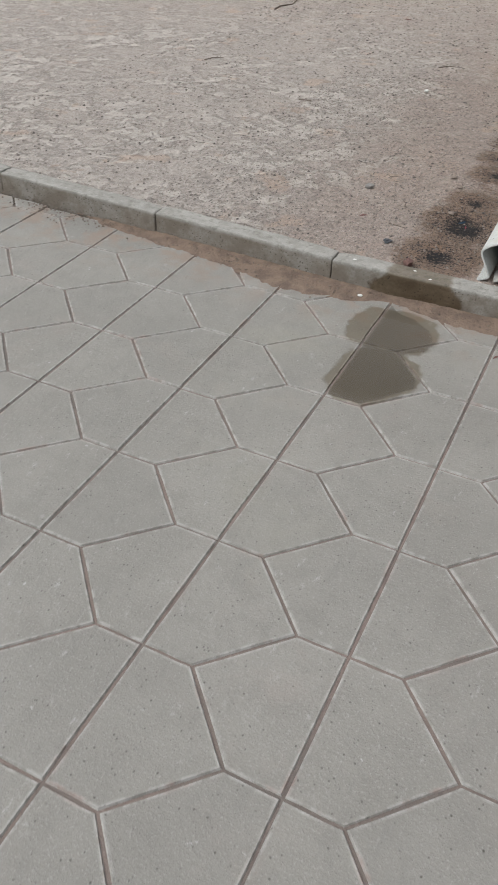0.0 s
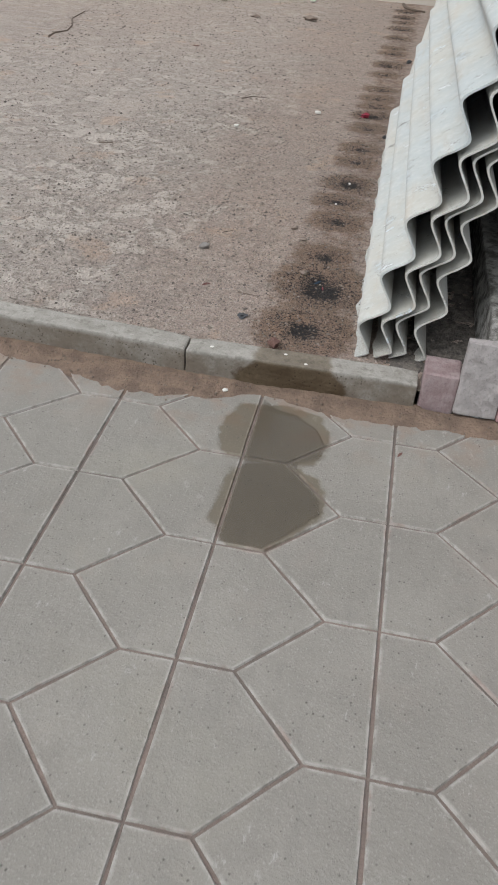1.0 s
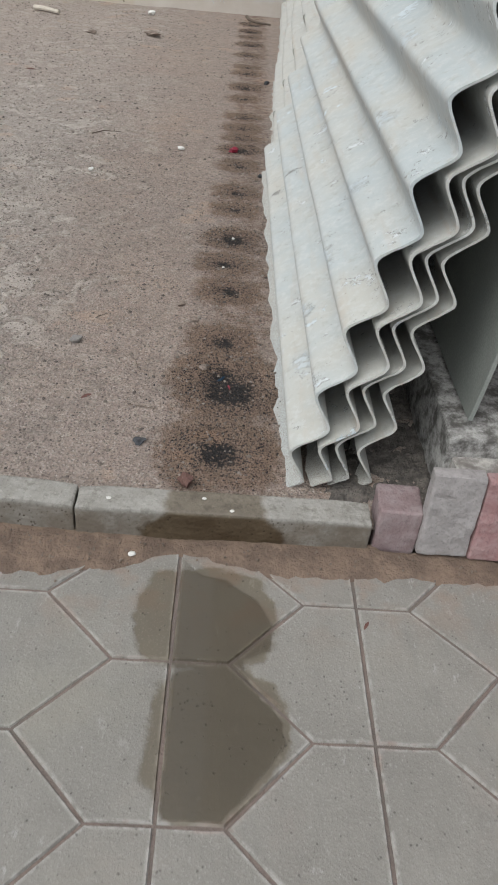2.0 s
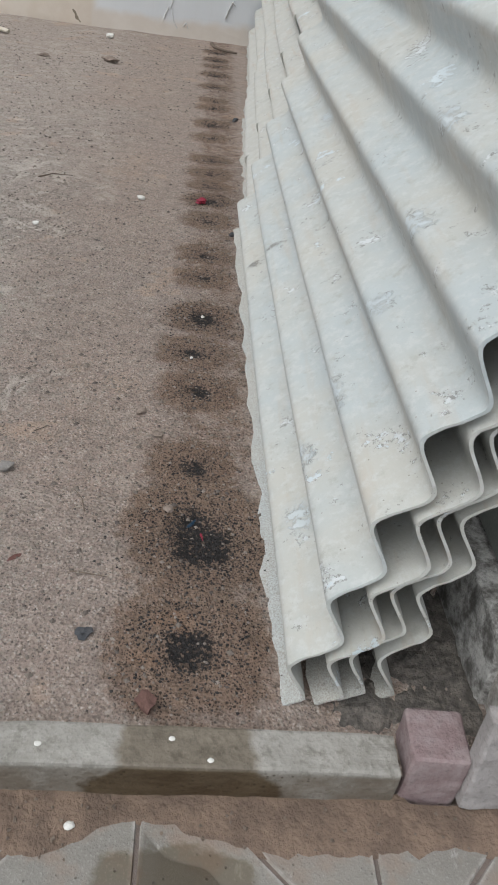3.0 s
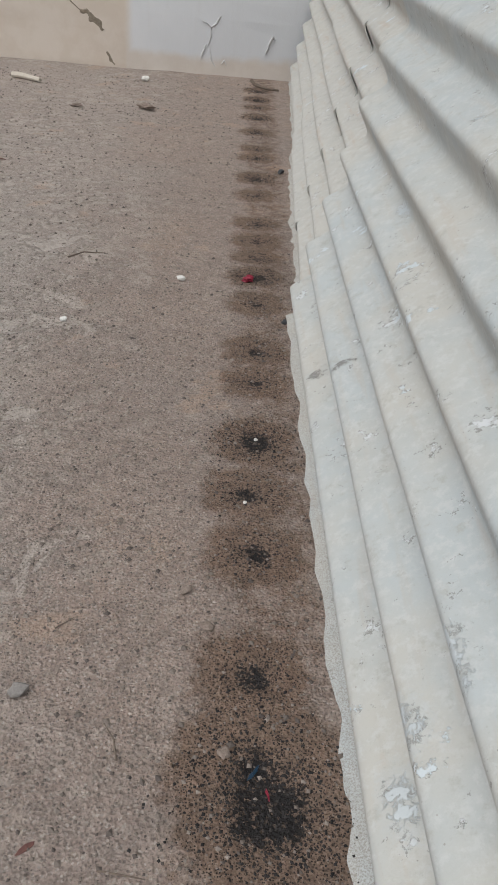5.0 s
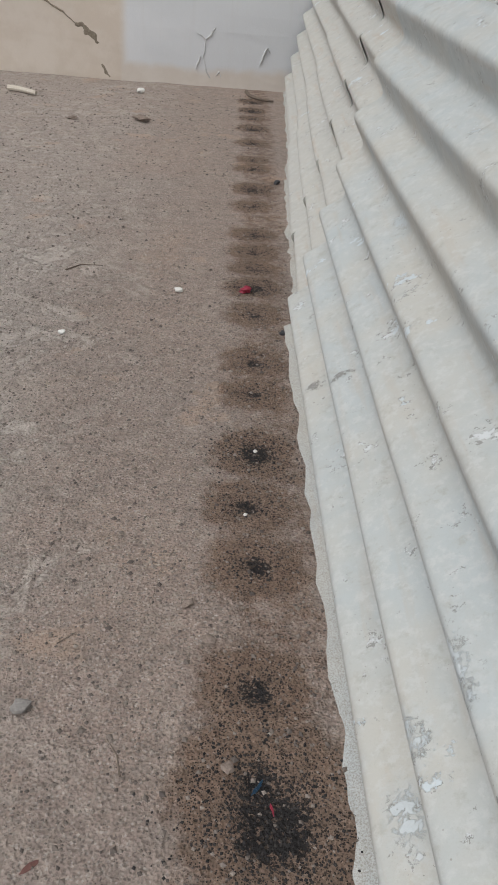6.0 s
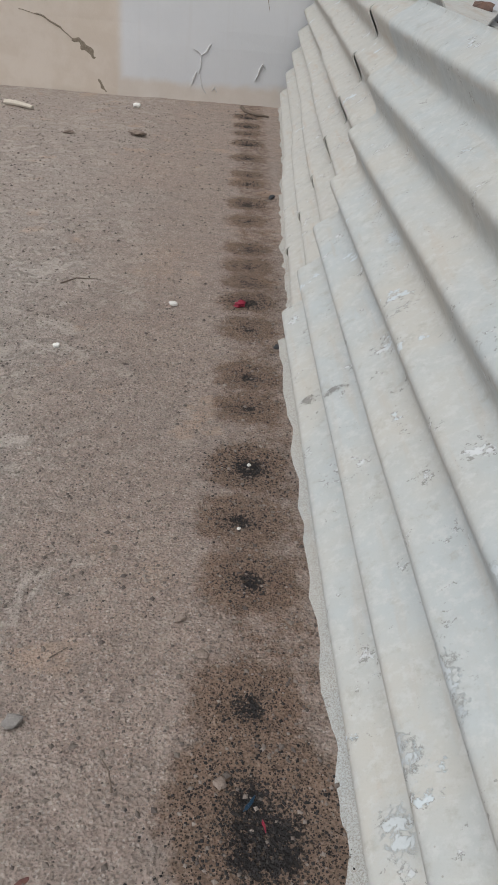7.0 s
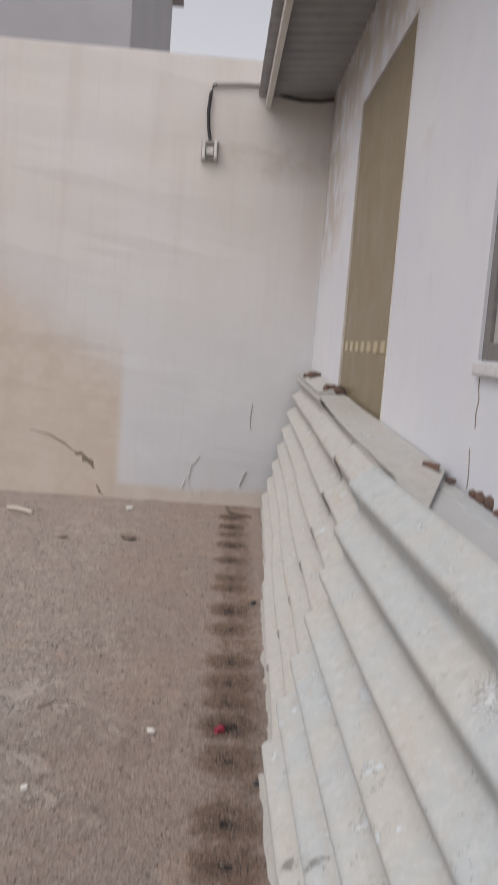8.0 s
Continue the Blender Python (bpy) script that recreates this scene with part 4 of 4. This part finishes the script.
peel([(-0.525, 0.24), (-0.50, 0.31), (-0.475, 0.36), (-0.45, 0.33)], 0.013, 8, "paint_curl", "pointed flake of lifted white paint", M_FLAKE, 0.016)
peel([(-0.86, 0.14), (-0.84, 0.17), (-0.82, 0.13)], 0.013, 9, "paint_curl", "small lifted flake of white paint at the wall foot", M_FLAKE, 0.012)
peel([(-0.46, 0.95), (-0.47, 0.80), (-0.455, 0.72)], 0.006, 10, "wall_crack", "thin upright hairline crack in white plaster", M_CRACK, 0.002)
peel([(-0.70, 0.62), (-0.71, 0.45), (-0.73, 0.32)], 0.006, 11, "wall_crack", "thin upright hairline crack low in the plaster", M_CRACK, 0.002)


def brick_bit(x, y, z, sx, sy, sz, turn, seed, label):
    ob = part("brick_fragment", lump_bm(sx, sy, sz, seed, 2, 0.5), M_BRICK)
    ob.matrix_world = pose(x, y, z + sz * 0.55, 0, 0, turn)
    tagged(ob, label, "brick", "broken bricks along the house wall")


brick_bit(-0.030, 8.45, 1.240, 0.060, 0.05, 0.026, 15, 1, "broken brown brick lying on the far board")
brick_bit(-0.075, 8.60, 1.226, 0.030, 0.025, 0.020, 40, 14, "small brown brick crumb beside the far fragment")
brick_bit(-0.045, 7.42, 1.196, 0.055, 0.045, 0.028, 30, 2, "broken dark brick lying on the board by the door")
brick_bit(-0.015, 7.22, 1.196, 0.036, 0.04, 0.030, 70, 3, "smaller broken brick beside the first")
brick_bit(-0.090, 7.34, 1.190, 0.022, 0.02, 0.014, 10, 15, "dark chip of brick by the door")
brick_bit(-0.035, 4.99, 1.082, 0.022, 0.055, 0.018, 8, 4, "dark broken brick against the white house wall")
brick_bit(-0.010, 4.84, 1.066, 0.014, 0.022, 0.012, 30, 16, "small dark brick chip against the house wall")
for i, yb in enumerate((4.70, 4.63, 4.55, 4.46, 4.36, 4.26)):
    brick_bit(HOUSE_X - 0.002, yb, 1.048 - 0.04 * (4.7 - yb), 0.012, 0.026 + 0.012 * (i % 2), 0.016 + 0.006 * (i % 3), 3 * i, 5 + i, "red-brown brick laid bare where plaster has fallen")


def house_crack(points, width, seed, label):
    """A dark ragged split in the plaster of the house wall."""
    bm = bmesh.new()
    rows = []
    for (ya, za), (yb, zb) in zip(points, points[1:]):
        for k in range(7):
            t = k / 6
            y = ya + (yb - ya) * t + 0.010 * noise.noise(Vector((seed, (za + (zb - za) * t) * 22, 0)))
            z = za + (zb - za) * t
            wv = width * (0.6 + 0.8 * abs(noise.noise(Vector((seed, z * 31, 4)))))
            rows.append([bm.verts.new((HOUSE_X - h, y + d * wv, z)) for d, h in ((-1, -0.002), (0, 0.003), (1, -0.002))])
    for r0, r1 in zip(rows, rows[1:]):
        for k in range(2):
            bm.faces.new((r0[k], r0[k + 1], r1[k + 1], r1[k]))
    tagged(part("wall_crack", bm, M_CRACK), label, "wall damage")


house_crack([(4.762, 1.405), (4.752, 1.33), (4.757, 1.25)], 0.003, 1, "dark upright crack in white plaster below the window sill")
house_crack([(4.782, 1.185), (4.766, 1.12), (4.764, 1.06)], 0.002, 2, "fine upright crack in white plaster above the boards")

# ---- puddle ----
def build_puddle():
    outline = [(-0.738, 1.950), (-0.700, 1.944), (-0.640, 1.946), (-0.590, 2.005), (-0.536, 2.080), (-0.540, 2.120), (-0.575, 2.165), (-0.610, 2.210),
               (-0.612, 2.245), (-0.560, 2.272), (-0.553, 2.330), (-0.585, 2.395), (-0.645, 2.440), (-0.705, 2.455), (-0.735, 2.500), (-0.742, 2.40), (-0.744, 2.25), (-0.741, 2.10)]
    bm = bmesh.new()
    n = len(outline)
    mids = []
    ring = []
    for i in range(n):
        a, b = outline[i], outline[(i + 1) % n]
        for k in range(4):
            t = k / 4
            x, y = a[0] + (b[0] - a[0]) * t, a[1] + (b[1] - a[1]) * t
            x += 0.006 * noise.noise(Vector((x * 40, y * 40, 1)))
            y += 0.006 * noise.noise(Vector((x * 40, y * 40, 7)))
            ring.append(bm.verts.new((x, y, 0.0013)))
            mids.append(bm.verts.new((-0.665 + (x + 0.665) * 0.96, 2.2 + (y - 2.2) * 0.98, 0.0018)))
    m = len(ring)
    for i in range(m):
        j = (i + 1) % m
        bm.faces.new((ring[i], ring[j], mids[j], mids[i]))
    fan = bm.faces.new(mids)
    bmesh.ops.triangulate(bm, faces=[fan])
    tagged(part("puddle", bm, M_WATER), "shallow puddle of water lying on two paving tiles", "water", kind="structure")


build_puddle()


# ---- sand swept against the kerb ----
def build_sand():
    bm = bmesh.new()
    n, m = 300, 8
    rows = []
    for i in range(n + 1):
        x = -3.6 + 4.6 * i / n
        w = 0.062 + 0.05 * noise.noise(Vector((x * 2.3, 0.4, 0))) + 0.025 * noise.noise(Vector((x * 9, 2, 0))) + 0.01 * noise.noise(Vector((x * 33, 2, 0))) + 0.008 * noise.noise(Vector((x * 90, 5, 0)))
        w += 0.07 * math.exp(-((x + 1.10) / 0.17) ** 2) - 0.05 * math.exp(-((x + 0.74) / 0.10) ** 2) - 0.09 * max(0, min(1, (-1.85 - x) / 0.25)) + 0.02
        w = max(w, 0.008)
        yf = kerb_front(x) if x < -0.33 else 2.53
        row = []
        for j in range(m + 1):
            t = j / m
            y = yf + 0.01 - w * (1 - t)
            z = -0.002 + 0.016 * min(1.0, w / 0.08) * t ** 0.7 + (0.003 * noise.noise(Vector((x * 40, y * 40, 3))) + 0.002 * noise.noise(Vector((x * 90, y * 90, 6)))) * (1 if j else 0)
            row.append(bm.verts.new((x, y, z)))
        rows.append(row)
    for r0, r1 in zip(rows, rows[1:]):
        for j in range(m):
            bm.faces.new((r0[j], r1[j], r1[j + 1], r0[j + 1]))
    ob = part("sand_drift", bm, M_SAND)
    ob.data.shade_smooth()
    tagged(ob, "reddish sand drifted along the foot of the kerb", "sand", kind="stuff")


build_sand()


# ---- small loose things on the court ----
def loose(name, bm, material, x, y, label, category, z=None, turn=0.0, tilt=0.0):
    ob = part(name, bm, material)
    low = min((Matrix.Rotation(radians(tilt), 3, 'X') @ v.co).z for v in ob.data.vertices)
    base = court_height(x, y) if z is None else z
    ob.matrix_world = pose(x, y, base - low - 0.001, tilt, 0, turn)
    return tagged(ob, label, category)


loose("stone", lump_bm(0.016, 0.012, 0.005, 3, 2, 0.9), M_DARK, -0.859, 2.806, "angular blue-black stone on the earth by the kerb", "stone", turn=30)
loose("stone", lump_bm(0.014, 0.019, 0.012, 4, 2, 0.6), M_RUST, -0.744, 2.664, "rust-red stone on damp earth beside the kerb", "stone", turn=10)
loose("stone", lump_bm(0.016, 0.013, 0.009, 5, 2, 0.4), M_WHITE, -0.917, 5.066, "small bright white stone on the court", "stone")
loose("stone", lump_bm(0.018, 0.014, 0.010, 6, 2, 0.4), M_STONE, -1.085, 3.255, "rounded blue-grey stone on the court", "stone", turn=20)
loose("stone", lump_bm(0.013, 0.009, 0.006, 7, 2, 0.7), M_CLOD, -0.81, 3.511, "small brown clod at the edge of the damp", "stone", turn=50)
loose("stone", lump_bm(0.014, 0.012, 0.005, 8, 2, 0.7), M_CLOD, -0.765, 3.42, "flat tan clod beside the drip stains", "stone", turn=5)
loose("stone", lump_bm(0.010, 0.012, 0.007, 9, 2, 0.6), M_CLOD, -0.727, 3.15, "tan pebble beside the black grit", "stone")
loose("stone", lump_bm(0.05, 0.030, 0.016, 10, 3, 0.9), M_CLOD, -1.314, 7.726, "crumbling brown clod of earth near the end wall", "stone", turn=-20)
loose("stone", lump_bm(0.03, 0.022, 0.018, 11, 2, 0.5), M_WHITE, -1.40, 8.62, "pale lump of plaster near the end wall", "stone")
loose("stone", lump_bm(0.030, 0.018, 0.008, 12, 3, 0.9), M_CLOD, -1.74, 7.66, "flat brown clod on the court", "stone")
loose("stone", lump_bm(0.012, 0.010, 0.008, 13, 2, 0.4), M_WHITE, -1.27, 4.68, "tiny white stone on the court", "stone")
loose("stone", lump_bm(0.0048, 0.0045, 0.004, 14, 2, 0.4), M_WHITE, -0.66, 4.075, "white pebble in a drip hollow", "stone")
loose("stone", lump_bm(0.0048, 0.0042, 0.0035, 15, 2, 0.4), M_WHITE, -0.69, 3.805, "white pebble beside a drip hollow", "stone")
loose("stone", lump_bm(0.011, 0.009, 0.009, 16, 2, 0.6), M_DARK, -0.555, 4.76, "black pebble at the foot of the sheets", "stone")
loose("stone", lump_bm(0.015, 0.013, 0.012, 17, 2, 0.6), M_DARK, -0.495, 6.52, "black stone at the foot of the far sheets", "stone")
loose("stone", lump_bm(0.009, 0.007, 0.004, 18, 2, 0.3), M_WHITE, -0.841, 2.495, "flat white pebble on sand below the kerb", "stone", z=0.004)
for k, (x, y) in enumerate(((-0.898, 2.576), (-0.641, 2.558), (-0.70, 2.592))):
    loose("dropping", lump_bm(0.0052, 0.0045, 0.0012, 20 + k, 2, 0.3), M_WHITE, x, y, "small white splash dried on the kerb top", "splash", z=0.0845)
loose("plaster_stick", tube_bm([(-0.12, 0, 0), (-0.04, 0.005, 0.004), (0.05, 0.0, 0.003), (0.13, -0.008, 0)], 0.02, 7, 0.7), M_WOOD, -2.20, 8.33, "pale stick lying near the foot of the end wall", "stick", turn=-28)
loose("wrapper", lump_bm(0.020, 0.013, 0.010, 30, 3, 0.9), M_RED, -0.675, 5.095, "crumpled red plastic scrap among the drip stains", "litter", turn=20)
loose("wrapper", lump_bm(0.003, 0.012, 0.003, 31, 3, 0.9), M_BLUE, -0.678, 3.125, "shred of blue plastic on black grit", "litter", turn=-35)
loose("wrapper", lump_bm(0.002, 0.010, 0.002, 32, 3, 0.9), M_RED, -0.655, 3.09, "thin dark red shred on black grit", "litter", turn=15)


def leaf(x, y, turn, size, label, z=None):
    bm = bmesh.new()
    pts = [(-1, 0, 0.02), (-0.5, 0.22, 0.12), (0.1, 0.3, 0.18), (0.65, 0.18, 0.1), (1, 0, 0.0), (0.65, -0.16, 0.06), (0.1, -0.26, 0.1), (-0.5, -0.2, 0.06)]
    top = [bm.verts.new(Vector(p) * size + Vector((0, 0, 0.0006))) for p in pts]
    low = [bm.verts.new(Vector(p) * size) for p in pts]
    bm.faces.new(top)
    bm.faces.new(low[::-1])
    for i in range(len(pts)):
        j = (i + 1) % len(pts)
        bm.faces.new((low[i], low[j], top[j], top[i]))
    loose("dry_leaf", bm, M_LEAF, x, y, label, "leaf", z=z, turn=turn)


leaf(-1.012, 2.985, 40, 0.018, "small curled red-brown dry leaf on the court")
leaf(-0.37, 2.345, 60, 0.012, "scrap of red-brown leaf on the paving", 0.0005)
leaf(-1.9, 6.4, 10, 0.03, "dry brown leaf on the far side of the court")


def twig(pts, r, label):
    x, y = pts[0]
    run = [(px - x, py - y, court_height(px, py) - court_height(x, y) + r * 0.7) for px, py in pts]
    ob = part("twig", tube_bm(run, r, 6, 0.5), M_TWIG)
    ob.location = (x, y, court_height(x, y))
    tagged(ob, label, "twig")


twig([(-2.86, 6.20), (-2.87, 6.33), (-2.83, 6.45), (-2.86, 6.62), (-2.95, 6.85), (-2.98, 7.2)], 0.006, "thin crooked dry twig lying on the court")
twig([(-2.60, 4.66), (-2.58, 4.72), (-2.52, 4.75)], 0.004, "short dry twig on the court")
twig([(-0.62, 8.95), (-0.60, 8.80), (-0.56, 8.72), (-0.50, 8.66), (-0.42, 8.66)], 0.014, "dark crooked root at the foot of the end wall")
twig([(-0.90, 3.13), (-0.91, 3.17), (-0.93, 3.20)], 0.0018, "tiny dry twig on the grit")
twig([(-0.905, 2.955), (-0.87, 2.95), (-0.835, 2.945)], 0.002, "thin straw on the grit near the kerb")
twig([(-1.05, 3.40), (-1.02, 3.43)], 0.0015, "tiny straw on the court")
twig([(-1.35, 5.2), (-1.30, 5.26), (-1.22, 5.27)], 0.003, "short dry twig across the court")
twig([(-1.8, 4.2), (-1.74, 4.22)], 0.004, "dark scrap of bark on the court")


# ---- loose grit ----
def grit(name, count, region, size, material, label, seed, weight=None):
    rng = random.Random(seed)
    base = [Vector(p) for p in ((1, 0, 0), (-1, 0, 0), (0, 1, 0), (0, -1, 0), (0, 0, 0.8), (0, 0, -0.6))]
    tri = [(0, 2, 4), (2, 1, 4), (1, 3, 4), (3, 0, 4), (2, 0, 5), (1, 2, 5), (3, 1, 5), (0, 3, 5)]
    verts, faces = [], []
    while len(faces) < count * 8:
        x, y = rng.uniform(region[0], region[1]), rng.uniform(region[2], region[3])
        if weight and rng.random() > weight(x, y):
            continue
        r = size * (0.5 + rng.random() ** 2 * 1.3)
        a = rng.uniform(0, 6.28)
        ca, sa = math.cos(a), math.sin(a)
        z = court_height(x, y) + r * 0.15
        o = len(verts)
        for p in base:
            q = Vector((p.x * rng.uniform(0.7, 1.2), p.y * rng.uniform(0.6, 1.1), p.z * rng.uniform(0.6, 1.0))) * r
            verts.append((x + q.x * ca - q.y * sa, y + q.x * sa + q.y * ca, z + q.z))
        faces += [(o + i, o + j, o + k) for i, j, k in tri]
    ob = new(name, mesh_of(name, verts, faces, material))
    tagged(ob, label, "gravel", kind="stuff")


def near_drips(x, y):
    return min(1.0, sum(k * math.exp(-((x - cx) ** 2 + (y - cy) ** 2) / (2.2 * r * r)) for cx, cy, r, k in DRIPS))


def grit_material(name, tones):
    q = Mat(name, 0.9, 0.25)
    n = q.t.nodes.new("ShaderNodeNewGeometry").outputs["Random Per Island"]
    c = q.mix(q.ramp(n, 0.0, 0.5), tones[0], tones[1])
    c = q.mix(q.ramp(n, 0.5, 1.0), c, tones[2])
    q.colour(q.mix(q.ramp(q.noise(300, 2), 0.4, 0.7, 0, 0.4), c, tones[0]))
    return q.m


M_GRIT = grit_material("court_grit", ((0.10, 0.085, 0.077), (0.21, 0.178, 0.155), (0.33, 0.285, 0.25)))
M_BLACKGRIT = grit_material("black_grit", ((0.018, 0.017, 0.018), (0.035, 0.033, 0.033), (0.055, 0.05, 0.048)))
grit("loose_grit", 12000, (-1.8, -0.5, 2.64, 5.0), 0.0028, M_GRIT, "loose grey and tan grit strewn over the court", 5, lambda x, y: 1 - 0.93 * near_drips(x, y))
grit("loose_grit", 9000, (-3.0, -0.5, 2.7, 8.8), 0.0048, M_GRIT, "coarser grit and small clods strewn over the court", 6)
grit("black_grit", 9000, (-0.95, -0.5, 2.66, 8.8), 0.0024, M_BLACKGRIT, "black grit washed free in the drip hollows", 7, near_drips)

def debris():
    rng = random.Random(11)
    bm = bmesh.new()
    for k in range(420):
        x = rng.choice((rng.gauss(-1.15, 0.16), rng.gauss(-2.1, 0.12), rng.uniform(-2.2, 0.1)))
        y = kerb_front(x) - abs(rng.gauss(0.0, 0.045)) - 0.012
        r = rng.uniform(0.001, 0.0036)
        m = pose(x, y, 0.004 + r * 0.6 + 0.008 * max(0, 1 - (kerb_front(x) - y) / 0.07), rng.uniform(0, 360), rng.uniform(0, 360), rng.uniform(0, 360))
        ret = bmesh.ops.create_cone(bm, cap_ends=True, segments=5, radius1=r, radius2=r * 0.5, depth=r * rng.uniform(0.8, 2.2))
        bmesh.ops.transform(bm, matrix=m, verts=ret["verts"])
    tagged(part("crumbs", bm, M_TWIG), "dark crumbs and grit lying on the sand by the kerb", "debris", kind="stuff")


debris()

# ---- paving tiles ----
DX, DY, STUB, AX, AY = 0.356, 0.301, 0.106, -0.741, 2.239
GAP = 0.0014


def clip(poly, inside, cut):
    out = []
    for i, p in enumerate(poly):
        q = poly[(i + 1) % len(poly)]
        a, b = inside(p), inside(q)
        if a:
            out.append(p)
        if a != b:
            out.append(cut(p, q))
    return out


def inset(poly, d):
    """Moves each side of a convex outline, anticlockwise, inwards."""
    res = []
    n = len(poly)
    for i in range(n):
        p0, p1, p2 = (Vector(poly[(i + k) % n]) for k in (-1, 0, 1))
        e0, e1 = (p1 - p0).normalized(), (p2 - p1).normalized()
        n0, n1 = Vector((-e0.y, e0.x)), Vector((-e1.y, e1.x))
        b = n0 + n1
        res.append(p1 + b * (d / max(0.3, 1 + n0.dot(n1))))
    return res


def tile_geometry(poly, rng):
    """Outer ring low in the joint, a worn arris with a slight lip, a flat face; sides not quite straight."""
    n = len(poly)
    fine = []
    for i in range(n):
        p, q = Vector(poly[i]), Vector(poly[(i + 1) % n])
        side = Vector((-(q - p).y, (q - p).x)).normalized()
        fine.append(p)
        fine += [p.lerp(q, t) + side * rng.uniform(-0.0003, 0.0012) for t in (0.3, 0.64)]
    a, b, c, d = (inset(fine, GAP + k) for k in (0, 0.0010, 0.0034, 0.0090))
    n = len(fine)
    verts = [(p.x, p.y, z) for ring, z in ((a, -0.03), (b, -0.0044), (c, 0.0005), (d, 0.0)) for p in ring]
    faces = [(r * n + i, r * n + (i + 1) % n, (r + 1) * n + (i + 1) % n, (r + 1) * n + i) for r in range(3) for i in range(n)]
    faces.append(tuple(3 * n + i for i in range(n)))
    return verts, faces, [0.0] * n + [0.9] * n + [1.0] * n + [0.0] * n


def tile_mesh(name, verts, faces, arris):
    me = mesh_of(name, verts, faces, M_PAVER)
    me.attributes.new("arris", 'FLOAT', 'POINT').data.foreach_set("value", arris)
    return me


def tile_outlines(x_min, x_max, y_min, y_max):
    for col in range(int((x_min - AX) / DX) - 1, int((x_max - AX) / DX) + 2):
        xa = AX + col * DX
        off = DY / 2 if col % 2 else 0.0
        for row in range(int((AY - y_max) / DY) - 2, int((AY - y_min) / DY) + 2):
            y1 = AY + off - row * DY
            y0 = y1 - DY
            for s in (1, -1):
                poly = [(xa, y0), (xa + s * STUB, y0), (xa + s * (DX - STUB), (y0 + y1) / 2), (xa + s * STUB, y1), (xa, y1)]
                if s < 0:
                    poly = poly[::-1]
                cx, cy = xa + s * DX * 0.42, (y0 + y1) / 2
                if x_min <= cx <= x_max and y_min <= cy <= y_max:
                    yield poly, cx, cy, s


def build_paving():
    base = part("pavement", box_bm(-30, 12, -30, 2.56, -0.09, -0.0042), M_JOINT)
    tagged(base, "pale concrete pavement of pentagonal tiles with sandy joints", "pavement", kind="structure")
    whole = {}
    rest_v, rest_f, rest_a = [], [], []
    rng = random.Random(3)
    for poly, cx, cy, s in tile_outlines(-9.0, 5.0, -5.0, 2.72):
        near = -2.75 < cx < 0.55 and cy > -0.35
        top = max(p[1] for p in poly)
        limit = min(kerb_front(p[0]) for p in poly) - 0.004
        if top > limit:
            poly = clip(poly, lambda p: p[1] <= limit, lambda p, q: (p[0] + (q[0] - p[0]) * (limit - p[1]) / (q[1] - p[1]), limit))
            poly = [p for i, p in enumerate(poly) if math.hypot(p[0] - poly[i - 1][0], p[1] - poly[i - 1][1]) > 0.03]
            if len(poly) < 3 or max(p[1] for p in poly) - min(p[1] for p in poly) < 0.045:
                continue
            cut = True
        else:
            cut = False
        if near:
            kind = (s, rng.randrange(4))
            if cut or kind not in whole:
                me = tile_mesh("paving_tile", *tile_geometry([(p[0] - cx, p[1] - cy) for p in poly], rng))
                if not cut:
                    whole[kind] = me
            else:
                me = whole[kind]
            ob = new("paving_tile", me)
            ob.parent = base
            ob.location = (cx, cy, rng.uniform(-0.0012, 0.0006))
            ob.rotation_euler = (rng.uniform(-0.003, 0.003), rng.uniform(-0.003, 0.003), 0)
        else:
            v, f, e = tile_geometry(poly, rng)
            o = len(rest_v)
            rest_v += v
            rest_a += e
            rest_f += [tuple(o + i for i in g) for g in f]
    ob = new("paving_tiles", tile_mesh("paving_tiles", rest_v, rest_f, rest_a))
    ob.parent = base
    tagged(ob, kind="stuff")


build_paving()
